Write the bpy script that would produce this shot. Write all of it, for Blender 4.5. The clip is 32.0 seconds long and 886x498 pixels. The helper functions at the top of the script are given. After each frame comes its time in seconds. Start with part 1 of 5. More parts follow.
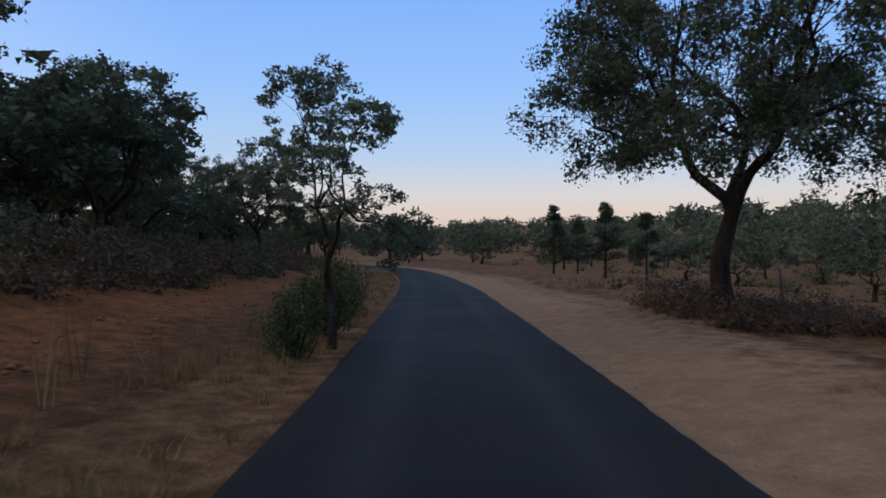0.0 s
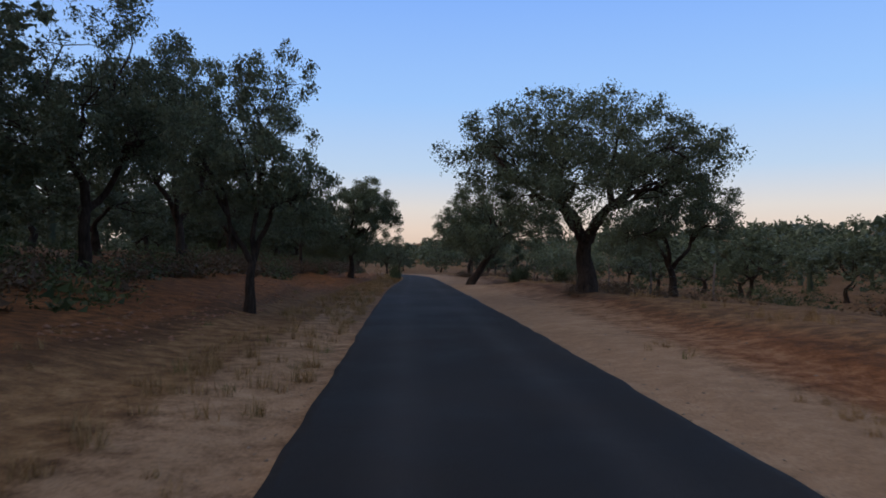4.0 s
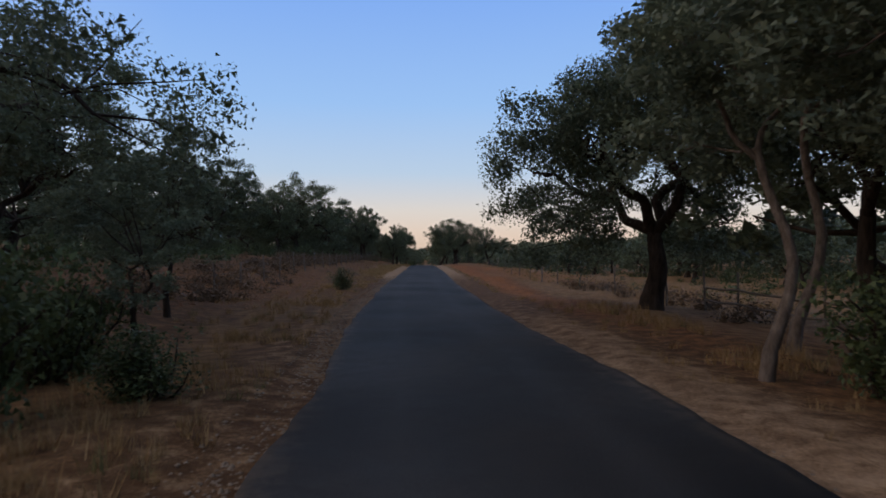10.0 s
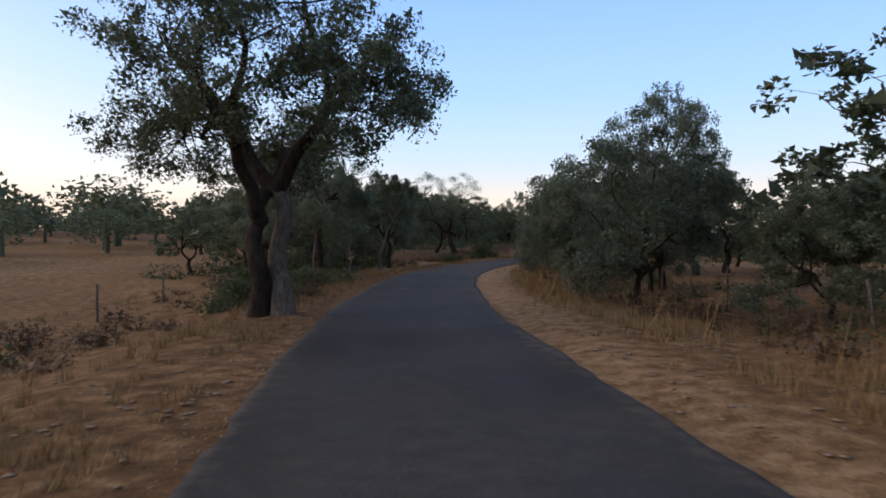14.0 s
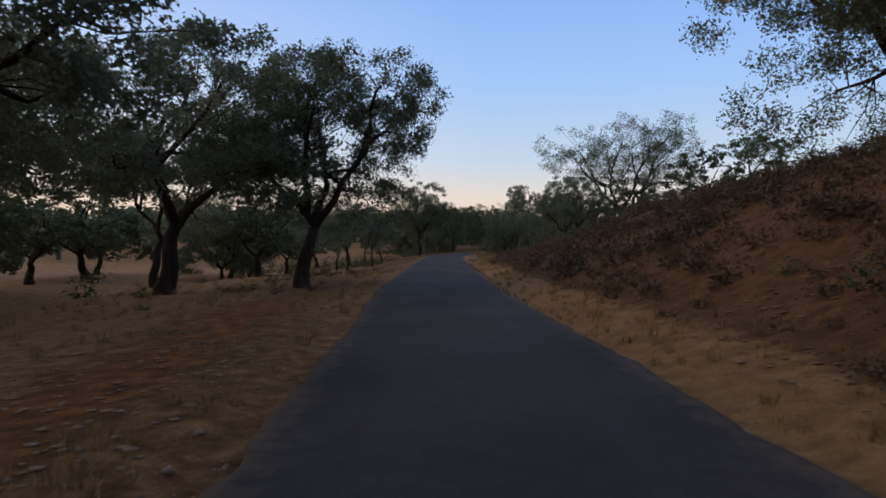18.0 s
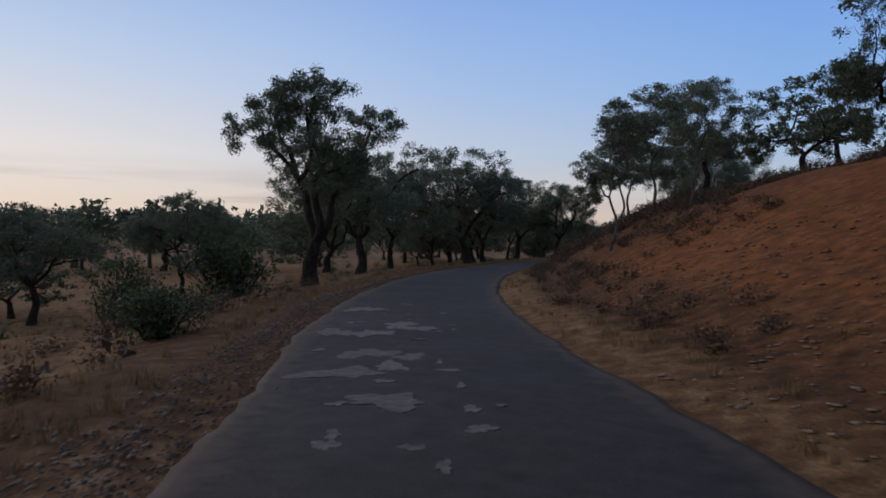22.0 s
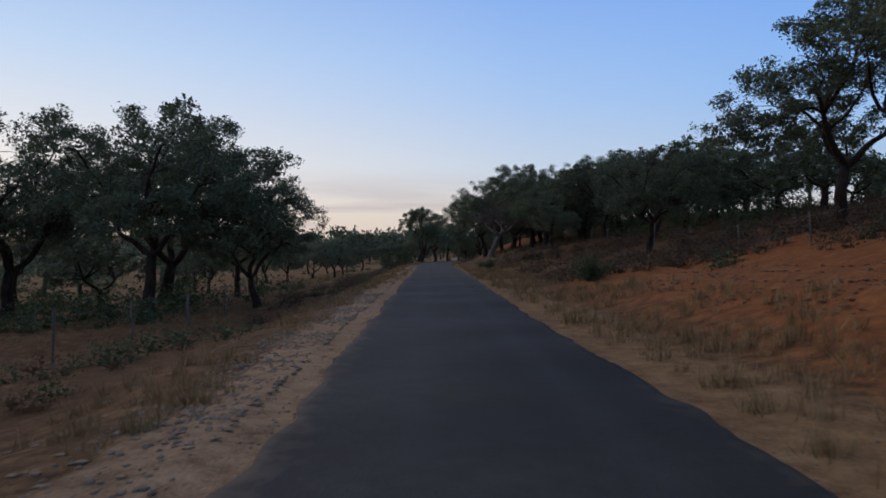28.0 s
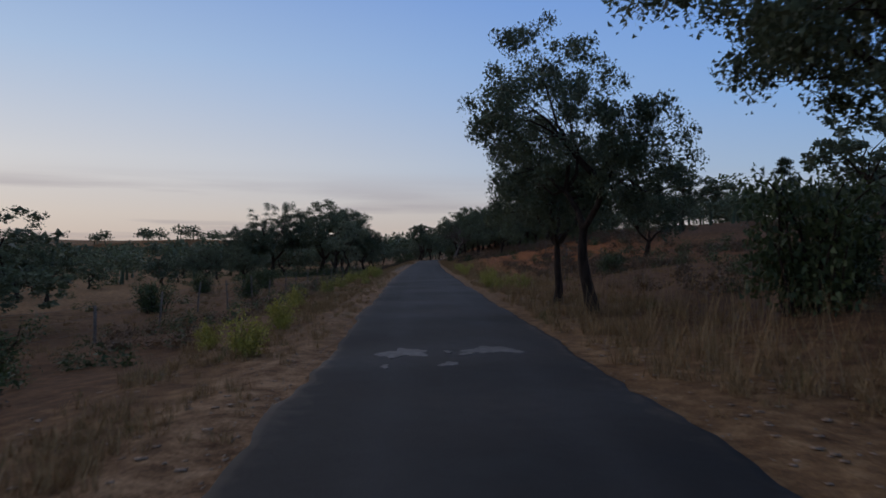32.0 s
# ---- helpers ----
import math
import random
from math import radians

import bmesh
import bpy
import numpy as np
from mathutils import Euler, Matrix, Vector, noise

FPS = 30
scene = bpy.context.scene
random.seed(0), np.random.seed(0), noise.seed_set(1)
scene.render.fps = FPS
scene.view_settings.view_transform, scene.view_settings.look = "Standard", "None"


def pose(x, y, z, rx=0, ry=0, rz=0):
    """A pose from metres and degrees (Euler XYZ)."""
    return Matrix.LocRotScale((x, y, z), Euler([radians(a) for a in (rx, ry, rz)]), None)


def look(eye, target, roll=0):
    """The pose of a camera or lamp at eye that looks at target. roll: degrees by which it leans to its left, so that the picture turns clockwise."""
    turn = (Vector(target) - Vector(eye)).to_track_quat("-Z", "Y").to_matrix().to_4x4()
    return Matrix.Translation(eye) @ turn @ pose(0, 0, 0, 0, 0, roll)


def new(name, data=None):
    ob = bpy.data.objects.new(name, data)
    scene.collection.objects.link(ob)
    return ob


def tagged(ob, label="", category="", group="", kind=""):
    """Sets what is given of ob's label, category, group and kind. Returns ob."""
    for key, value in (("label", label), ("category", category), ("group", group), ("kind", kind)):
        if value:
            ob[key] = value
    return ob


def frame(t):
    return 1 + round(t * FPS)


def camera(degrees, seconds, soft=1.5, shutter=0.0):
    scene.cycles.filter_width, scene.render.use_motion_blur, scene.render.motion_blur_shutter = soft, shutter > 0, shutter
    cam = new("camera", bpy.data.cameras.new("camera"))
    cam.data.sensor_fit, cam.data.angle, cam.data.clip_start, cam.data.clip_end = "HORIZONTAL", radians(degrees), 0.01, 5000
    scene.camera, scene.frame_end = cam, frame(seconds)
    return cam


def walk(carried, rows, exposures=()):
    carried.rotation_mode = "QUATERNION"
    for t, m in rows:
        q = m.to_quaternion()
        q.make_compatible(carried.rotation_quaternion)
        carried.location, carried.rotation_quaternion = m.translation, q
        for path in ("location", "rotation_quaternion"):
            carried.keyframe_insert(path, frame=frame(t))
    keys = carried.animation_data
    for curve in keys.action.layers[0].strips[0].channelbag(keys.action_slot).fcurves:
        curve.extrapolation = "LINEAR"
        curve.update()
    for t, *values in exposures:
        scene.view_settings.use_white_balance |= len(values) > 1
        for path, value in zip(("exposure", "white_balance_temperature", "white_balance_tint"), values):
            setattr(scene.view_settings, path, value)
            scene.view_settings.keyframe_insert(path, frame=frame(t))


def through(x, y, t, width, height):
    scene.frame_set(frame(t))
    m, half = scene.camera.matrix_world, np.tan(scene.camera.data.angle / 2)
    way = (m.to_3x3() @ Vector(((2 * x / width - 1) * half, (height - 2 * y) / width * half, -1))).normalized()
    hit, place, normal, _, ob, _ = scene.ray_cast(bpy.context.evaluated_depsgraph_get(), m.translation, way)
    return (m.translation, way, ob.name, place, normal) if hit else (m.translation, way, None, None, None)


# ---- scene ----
cam = camera(61.7, 32.0, soft=1.7, shutter=0.08)
PATH = [
    (0, (0.000, 0.000, 0.389), (0.000, 2.000, 0.362), 0.0),
    (0.5, (0.000, -8.508, 0.576), (0.024, -6.509, 0.549), 0.0),
    (1, (0.000, -17.136, 0.766), (0.045, -15.137, 0.739), 0.0),
    (1.5, (-0.060, -25.585, 0.952), (-0.004, -23.586, 0.925), 0.0),
    (2, (-0.119, -34.153, 1.124), (-0.056, -32.154, 1.105), 0.0),
    (2.5, (-0.119, -42.483, 1.260), (-0.053, -40.484, 1.248), 0.0),
    (3, (-0.119, -50.992, 1.368), (-0.049, -48.993, 1.363), 0.0),
    (3.5, (-0.060, -59.500, 1.444), (0.010, -57.501, 1.447), 0.0),
    (5.5, (0.407, -93.387, 1.500), (0.477, -91.389, 1.517), 0.0),
    (6, (0.581, -101.823, 1.500), (0.650, -99.824, 1.517), 0.0),
    (6.5, (0.443, -110.247, 1.500), (0.516, -108.248, 1.517), 0.0),
    (7, (0.611, -118.838, 1.500), (0.684, -116.839, 1.517), 0.0),
    (7.5, (0.634, -127.112, 1.500), (0.707, -125.113, 1.517), 0.0),
    (8, (0.657, -135.386, 1.500), (0.727, -133.387, 1.517), 0.0),
    (8.5, (0.692, -143.348, 1.500), (0.758, -141.349, 1.517), 0.0),
    (9, (1.016, -151.944, 1.500), (1.075, -149.945, 1.517), 0.0),
    (9.5, (1.808, -160.557, 1.500), (1.849, -158.558, 1.517), 0.0),
    (10, (1.853, -168.207, 1.500), (1.888, -166.208, 1.517), 0.0),
    (10.5, (2.054, -175.863, 1.500), (2.061, -173.863, 1.517), 0.0),
    (11, (2.361, -184.927, 1.500), (2.316, -182.928, 1.517), 0.0),
    (11.5, (3.137, -194.008, 1.500), (3.022, -192.011, 1.517), 0.0),
    (12, (4.536, -203.110, 1.500), (4.341, -201.120, 1.517), 0.0),
    (12.5, (6.414, -211.917, 1.500), (6.132, -209.937, 1.505), 0.0),
    (13, (8.598, -220.891, 1.500), (8.230, -218.925, 1.493), 0.0),
    (13.5, (11.261, -229.569, 1.500), (10.808, -227.621, 1.490), 0.0),
    (14, (14.391, -238.264, 1.500), (13.864, -236.335, 1.488), 0.0),
    (14.5, (17.828, -247.125, 1.500), (17.250, -245.210, 1.488), 0.0),
    (16.5, (31.320, -280.289, 1.500), (30.613, -278.418, 1.488), 0.0),
    (17, (34.629, -288.010, 1.500), (33.917, -286.141, 1.487), 0.0),
    (17.5, (37.979, -295.713, 1.500), (37.252, -293.850, 1.485), 0.0),
    (18, (41.382, -303.393, 1.500), (40.633, -301.539, 1.483), 0.0),
    (18.5, (45.085, -310.957, 1.500), (44.281, -309.125, 1.485), 0.0),
    (19, (48.921, -318.208, 1.500), (48.044, -316.410, 1.487), 0.0),
    (19.5, (53.291, -325.502, 1.500), (52.328, -323.749, 1.484), 0.0),
    (20, (58.128, -332.348, 1.500), (57.068, -330.652, 1.482), 0.0),
    (20.5, (63.476, -338.859, 1.500), (62.318, -337.229, 1.486), 0.0),
    (21, (68.867, -344.834, 1.500), (67.617, -343.273, 1.490), 0.0),
    (21.5, (74.770, -350.474, 1.500), (73.434, -348.985, 1.489), 0.0),
    (22, (80.871, -355.645, 1.500), (79.472, -354.216, 1.488), 0.0),
    (22.5, (86.883, -360.593, 1.500), (85.446, -359.201, 1.490), 0.0),
    (23, (92.960, -365.385, 1.500), (91.495, -364.024, 1.493), 0.0),
    (23.5, (99.038, -370.178, 1.500), (97.554, -368.837, 1.493), 0.0),
    (24, (105.071, -374.858, 1.500), (103.575, -373.531, 1.493), 0.0),
    (24.5, (111.037, -379.696, 1.500), (109.530, -378.381, 1.497), 0.0),
    (25, (117.070, -384.377, 1.500), (115.554, -383.072, 1.502), 0.0),
    (25.5, (123.058, -388.946, 1.500), (121.533, -387.653, 1.503), 0.0),
    (27.5, (148.273, -408.410, 1.500), (146.718, -407.151, 1.508), 0.0),
    (28, (154.892, -413.572, 1.500), (153.340, -412.311, 1.511), 0.0),
    (28.5, (161.560, -418.675, 1.500), (160.010, -417.411, 1.511), 0.0),
    (29, (168.336, -423.766, 1.500), (166.787, -422.501, 1.511), 0.0),
    (29.5, (175.173, -428.905, 1.500), (173.620, -427.644, 1.511), 0.0),
    (30, (181.074, -433.486, 1.500), (179.524, -432.222, 1.511), 0.0),
    (30.5, (188.018, -438.614, 1.500), (186.464, -437.355, 1.512), 0.0),
    (31, (195.094, -443.947, 1.500), (193.540, -442.688, 1.512), 0.0),
    (31.5, (202.517, -449.463, 1.500), (200.960, -448.207, 1.513), 0.0),
    (32, (209.652, -454.844, 1.500), (208.098, -453.586, 1.514), 0.0),
]
# seconds, stops, white balance and tint
EXPOSURES = [(0, 0.25, 6400, 10), (1, 0.3, 6500, 10), (3, 0.3, 6550, 10), (6, 0.33, 7100, 10), (7.2, 0.3, 7050, 10), (8, 0.12, 6900, 10), (9, -0.12, 6750, 10), (10, 0.22, 6900, 10), (11, 0.7, 6950, 14), (12, 0.75, 6850, 18),
             (13, 0.4, 7250, 5), (14.3, 0.8, 7250, 12), (16.8, 0.25, 7400, 12), (18.2, 0.4, 7300, 12), (19, 0.7, 8050, 14), (20, 1.05, 7050, 26), (21.1, 1.12, 6400, 24), (22.1, -0.1, 6450, 10), (23, -0.15, 6250, 10), (24, -0.1, 6100, 10), (25, -0.1, 5950, 10), (28, 0.05, 6200, 8), (30, -0.15, 6050, 8), (31, -0.36, 5900, 8), (32, -0.36, 5900, 8)]
walk(cam, [(t, look(eye, target, roll)) for t, eye, target, roll in PATH], EXPOSURES)

# ---- sky and light ----
world = bpy.data.worlds.new("dusk_sky")
scene.world = world
world.use_nodes = True
wn, wl = world.node_tree.nodes, world.node_tree.links
wn.clear()
SUN_AZ = 100.0          # degrees to the left of +y where the sun has just set
sky = wn.new("ShaderNodeTexSky")
sky.sky_type = "NISHITA"
sky.sun_disc = False
sky.sun_elevation = radians(4.0)
sky.sun_rotation = radians(-SUN_AZ)
sky.altitude = 100.0
sky.air_density = 1.0
sky.dust_density = 0.4
sky.ozone_density = 4.0
bg = wn.new("ShaderNodeBackground")
bg.inputs["Strength"].default_value = 0.15
wo = wn.new("ShaderNodeOutputWorld")
wv = wn.new("ShaderNodeTexCoord")
ws = wn.new("ShaderNodeSeparateXYZ")
wl.new(wv.outputs["Generated"], ws.inputs[0])


def sky_ramp(fac, stops):
    n = wn.new("ShaderNodeValToRGB")
    while len(n.color_ramp.elements) < len(stops):
        n.color_ramp.elements.new(0.5)
    for e, (p, c) in zip(n.color_ramp.elements, stops):
        e.position, e.color = p, (*c, 1)
    wl.new(fac, n.inputs["Fac"])
    return n.outputs["Color"]


def sky_mix(fac, a, b, mode="MIX"):
    n = wn.new("ShaderNodeMix")
    n.data_type, n.blend_type = "RGBA", mode
    for sock, v in ((n.inputs[0], fac), (n.inputs[6], a), (n.inputs[7], b)):
        if hasattr(v, "links"):
            wl.new(v, sock)
        elif isinstance(v, tuple):
            sock.default_value = (*v, 1)
        else:
            sock.default_value = v
    return n.outputs[2]


def sky_math(op, a, b):
    n = wn.new("ShaderNodeMath")
    n.operation = op
    for sock, v in zip(n.inputs, (a, b)):
        if hasattr(v, "links"):
            wl.new(v, sock)
        else:
            sock.default_value = v
    return n.outputs[0]


# the blue of dusk over a rosy band, paler towards the place where the sun has gone down
UP = ws.outputs[2]
blue = sky_ramp(UP, [(0.0, (4.2, 3.2, 2.65)), (0.03, (4.7, 3.85, 3.4)), (0.06, (4.4, 4.15, 4.1)), (0.11, (3.0, 3.9, 5.2)), (0.20, (2.0, 3.4, 5.9)), (0.34, (1.3, 2.6, 5.9)), (0.55, (1.4, 2.0, 3.4)), (1.0, (1.7, 1.8, 2.2))])
glow = sky_ramp(UP, [(0.0, (5.0, 3.8, 3.2)), (0.05, (6.1, 4.9, 4.1)), (0.12, (6.2, 5.6, 5.2)), (0.25, (4.1, 4.8, 5.9)), (0.42, (2.0, 3.0, 5.3)), (0.65, (1.8, 2.2, 3.4)), (1.0, (1.7, 1.8, 2.2))])
sun_dir = (-math.sin(radians(SUN_AZ)), math.cos(radians(SUN_AZ)))
toward = sky_math("ADD", sky_math("MULTIPLY", ws.outputs[0], sun_dir[0]), sky_math("MULTIPLY", ws.outputs[1], sun_dir[1]))
toward = sky_ramp(toward, [(0.15, (0, 0, 0)), (0.55, (0.35, 0.35, 0.35)), (0.95, (1, 1, 1))])
dusk = sky_mix(toward, blue, glow)
# thin grey streaks of cloud low over the sunset
cm = wn.new("ShaderNodeMapping")
cm.inputs["Scale"].default_value = (1.6, 1.6, 26.0)
wl.new(wv.outputs["Generated"], cm.inputs["Vector"])
cn = wn.new("ShaderNodeTexNoise")
cn.inputs["Scale"].default_value = 1.7
cn.inputs["Detail"].default_value = 5.0
wl.new(cm.outputs[0], cn.inputs["Vector"])
streak = sky_ramp(cn.outputs["Fac"], [(0.50, (0, 0, 0)), (0.68, (1, 1, 1))])
low = sky_ramp(UP, [(0.0, (1, 1, 1)), (0.06, (0.8, 0.8, 0.8)), (0.11, (0, 0, 0))])
cloud = sky_mix(1.0, sky_mix(1.0, streak, low, "MULTIPLY"), toward, "MULTIPLY")
dusk = sky_mix(cloud, dusk, (2.9, 2.3, 2.45))
full = sky_mix(0.12, dusk, sky.outputs[0])
wl.new(full, bg.inputs["Color"])
wl.new(bg.outputs[0], wo.inputs["Surface"])
# added wide warm lamp standing in for the afterglow, set higher than the glow
afterglow_lamp = new("afterglow_lamp", bpy.data.lights.new("afterglow_lamp", "SUN"))
afterglow_lamp.data.energy = 0.85
afterglow_lamp.data.angle = radians(60.0)
afterglow_lamp.data.color = (1.0, 0.78, 0.62)
afterglow_lamp.matrix_basis = look((0, 0, 0), (math.sin(radians(SUN_AZ)), -math.cos(radians(SUN_AZ)), -0.45))


# ---- road line ----
# points of the road's middle, about twenty metres apart, from the first bend to past the end
ROAD = [
    (-27.0, 158.0), (-15.5, 125.0), (-8.6, 98.0), (-4.4, 78.0), (-1.9, 58.0), (-0.4, 37.0),
    (0.1, 21.0), (0.3, 4.5), (0.3, -12.6), (0.3, -29.6), (0.5, -46.5), (1.1, -88.9),
    (1.3, -114.3), (1.4, -130.9), (1.8, -147.4), (2.5, -163.7), (2.6, -180.4), (3.9, -198.6),
    (7.7, -216.5), (13.4, -233.9), (30.1, -275.9), (36.8, -291.3), (43.7, -306.6), (49.3, -317.7),
    (55.8, -328.5), (66.1, -341.3), (77.9, -352.2), (90.0, -362.0), (102.1, -371.4), (117.1, -383.2),
    (145.1, -405.1), (165.1, -420.5), (184.8, -435.4), (206.4, -451.7), (222.4, -463.7), (238.4, -475.7),
    (254.3, -487.8),
]
ZERO = 7


def smooth_line(points, step=1.0):
    """A Catmull-Rom line through the points, in even steps."""
    p = np.array(points, float)
    p = np.vstack([2 * p[0] - p[1], p, 2 * p[-1] - p[-2]])
    out = []
    for i in range(1, len(p) - 2):
        t = np.linspace(0, 1, 40, endpoint=False)[:, None]
        a, b, c, d = p[i - 1], p[i], p[i + 1], p[i + 2]
        out.append(0.5 * (2 * b + (c - a) * t + (2 * a - 5 * b + 4 * c - d) * t**2 + (3 * b - a - 3 * c + d) * t**3))
    q = np.vstack(out + [p[-2:-1]])
    run = np.r_[0, np.cumsum(np.hypot(*np.diff(q, axis=0).T))]
    even = np.arange(0, run[-1], step)
    return np.stack([np.interp(even, run, q[:, 0]), np.interp(even, run, q[:, 1])], 1)


LINE = smooth_line(ROAD)
HEAD = np.gradient(LINE, axis=0)
HEAD /= np.hypot(*HEAD.T)[:, None]
# the view looks back along the road: u grows to the view's right
SIDE = np.stack([-HEAD[:, 1], HEAD[:, 0]], 1)
S0 = float(np.argmin(np.hypot(*(LINE - np.array(ROAD[ZERO])).T)))
STATION = np.arange(len(LINE)) - S0


def spot(s, u):
    """The place u metres beside the road's middle at station s."""
    x = np.interp(s, STATION, LINE[:, 0]) + u * np.interp(s, STATION, SIDE[:, 0])
    y = np.interp(s, STATION, LINE[:, 1]) + u * np.interp(s, STATION, SIDE[:, 1])
    return x, y


def station(x, y):
    """Station and offset of places."""
    x, y = np.atleast_1d(x).astype(float), np.atleast_1d(y).astype(float)
    s, u = np.empty(len(x)), np.empty(len(x))
    coarse = LINE[::4]
    for k in range(0, len(x), 4000):
        d = (x[k:k + 4000, None] - coarse[:, 0]) ** 2 + (y[k:k + 4000, None] - coarse[:, 1]) ** 2
        i = np.clip(d.argmin(1) * 4, 0, len(LINE) - 1)
        dx, dy = x[k:k + 4000] - LINE[i, 0], y[k:k + 4000] - LINE[i, 1]
        s[k:k + 4000] = STATION[i] + dx * HEAD[i, 0] + dy * HEAD[i, 1]
        u[k:k + 4000] = dx * SIDE[i, 0] + dy * SIDE[i, 1]
    return s, u


# ---- lie of the land ----
def grade(s):
    """The road falls away from a low crest towards the first bend."""
    s = np.clip(np.asarray(s, float), -150, 80)
    return np.where(s > 30, -0.00022 * (80 - s) ** 2, -0.55 - 0.022 * (30 - s))


# station, then the height above the road at 2.5, 4, 6, 9, 14, 25, 50 and 100 m from its middle
OFFSETS = [0, 1.9, 2.5, 4, 6, 9, 14, 25, 50, 100, 140]
LAND_LEFT = [
    (-140, 0.0, 0.1, 0.3, 0.6, 1.0, 2.0, 4.0, 6.0),
    (-60, 0.0, 0.1, 0.3, 0.7, 1.2, 2.2, 4.0, 6.0),
    (0, 0.0, 0.1, 0.4, 0.9, 1.7, 2.6, 3.6, 5.0),
    (60, 0.0, 0.08, 0.4, 0.9, 1.4, 2.0, 2.6, 4.0),
    (115, -0.02, 0.05, 0.35, 0.8, 1.3, 1.6, 2.0, 3.5),
    (150, -0.02, 0.0, 0.05, 0.2, 0.6, 1.0, 1.5, 3.0),
    (175, -0.02, -0.05, -0.05, -0.05, 0.1, 0.3, 0.8, 2.0),
    (205, -0.02, -0.05, -0.2, -0.3, -0.3, -0.2, 0.3, 1.0),
    (235, -0.04, -0.15, -0.7, -1.0, -0.9, -0.6, 0.0, 1.0),
    (285, -0.02, -0.05, -0.1, -0.5, -0.8, -0.7, 0.0, 1.0),
    (330, -0.02, -0.05, -0.15, -0.4, -0.8, -1.0, -0.5, 0.5),
    (355, -0.02, -0.1, -0.4, -0.9, -1.4, -1.9, -2.2, -2.0),
    (385, -0.03, -0.2, -0.9, -1.4, -1.9, -2.4, -3.0, -2.8),
    (430, -0.03, -0.15, -0.7, -1.1, -1.5, -2.0, -2.8, -2.6),
    (480, -0.03, -0.15, -0.6, -1.0, -1.4, -1.8, -2.4, -2.2),
    (600, -0.03, -0.15, -0.6, -1.0, -1.2, -1.6, -2.0, -1.5),
]
LAND_RIGHT = [
    (-140, 0.0, 0.0, -0.1, -0.2, -0.4, -0.8, 0.0, 2.0),
    (0, 0.0, 0.1, 0.25, 0.1, -0.5, -1.2, -0.6, 1.5),
    (60, 0.0, 0.1, 0.3, 0.1, -0.5, -1.5, -0.8, 2.5),
    (110, 0.0, -0.03, -0.15, -0.5, -0.9, -1.4, -0.6, 2.5),
    (150, 0.0, -0.03, -0.1, -0.2, -0.6, -1.0, -0.5, 2.0),
    (175, 0.0, -0.05, -0.2, -0.4, -0.6, -0.9, -0.3, 2.0),
    (225, 0.0, -0.08, -0.25, -0.4, -0.4, 0.0, 1.0, 3.0),
    (243, 0.0, 0.0, 0.1, 0.6, 1.6, 3.4, 4.5, 5.0),
    (262, 0.03, 0.2, 0.6, 1.4, 2.3, 3.5, 5.0, 5.0),
    (285, 0.05, 0.4, 1.4, 2.8, 3.9, 5.0, 6.0, 6.0),
    (318, 0.05, 0.5, 1.8, 3.9, 5.9, 7.6, 8.4, 8.4),
    (340, 0.04, 0.4, 1.35, 2.8, 4.3, 6.4, 8.0, 9.0),
    (358, 0.03, 0.3, 1.2, 2.6, 4.2, 6.0, 7.0, 8.0),
    (380, 0.02, 0.25, 0.8, 1.7, 3.0, 5.8, 7.5, 8.0),
    (402, 0.02, 0.3, 1.1, 1.8, 2.7, 4.5, 7.0, 8.0),
    (440, 0.0, 0.05, 0.3, 0.9, 2.0, 4.0, 6.5, 8.0),
    (462, -0.03, 0.1, 0.9, 1.2, 2.5, 4.0, 6.0, 7.0),
    (485, -0.03, -0.05, 0.1, 0.4, 1.0, 2.6, 5.0, 6.0),
    (600, -0.03, -0.05, 0.15, 0.4, 1.0, 2.6, 5.0, 6.0),
]


def table(rows, s, u):
    """Heights for stations s and distances u from a table, joined smoothly along the road."""
    rows = np.array(rows)
    ks = rows[:, 0]
    vals = np.hstack([np.zeros((len(rows), 2)), rows[:, 1:], rows[:, -1:]])
    i = np.clip(np.searchsorted(ks, s) - 1, 0, len(ks) - 2)
    f = np.clip((s - ks[i]) / (ks[i + 1] - ks[i]), 0, 1)
    f = f * f * (3 - 2 * f)
    j = np.clip(np.searchsorted(OFFSETS, u) - 1, 0, len(OFFSETS) - 2)
    off = np.array(OFFSETS)
    g = np.clip((u - off[j]) / (off[j + 1] - off[j]), 0, 1)
    a = vals[i, j] * (1 - g) + vals[i, j + 1] * g
    b = vals[i + 1, j] * (1 - g) + vals[i + 1, j + 1] * g
    return a * (1 - f) + b * f


def wave(x, y, size, seed):
    """Cheap smooth noise, about -1 to 1, for arrays."""
    r = np.random.RandomState(seed)
    out = 0
    for k in range(5):
        a, p, q = r.uniform(0, 6.283), r.uniform(0, 6.283), r.uniform(0.6, 1.6)
        out = out + np.sin((x * math.cos(a) + y * math.sin(a)) * 6.283 * q / size + p)
    return out / 3.0


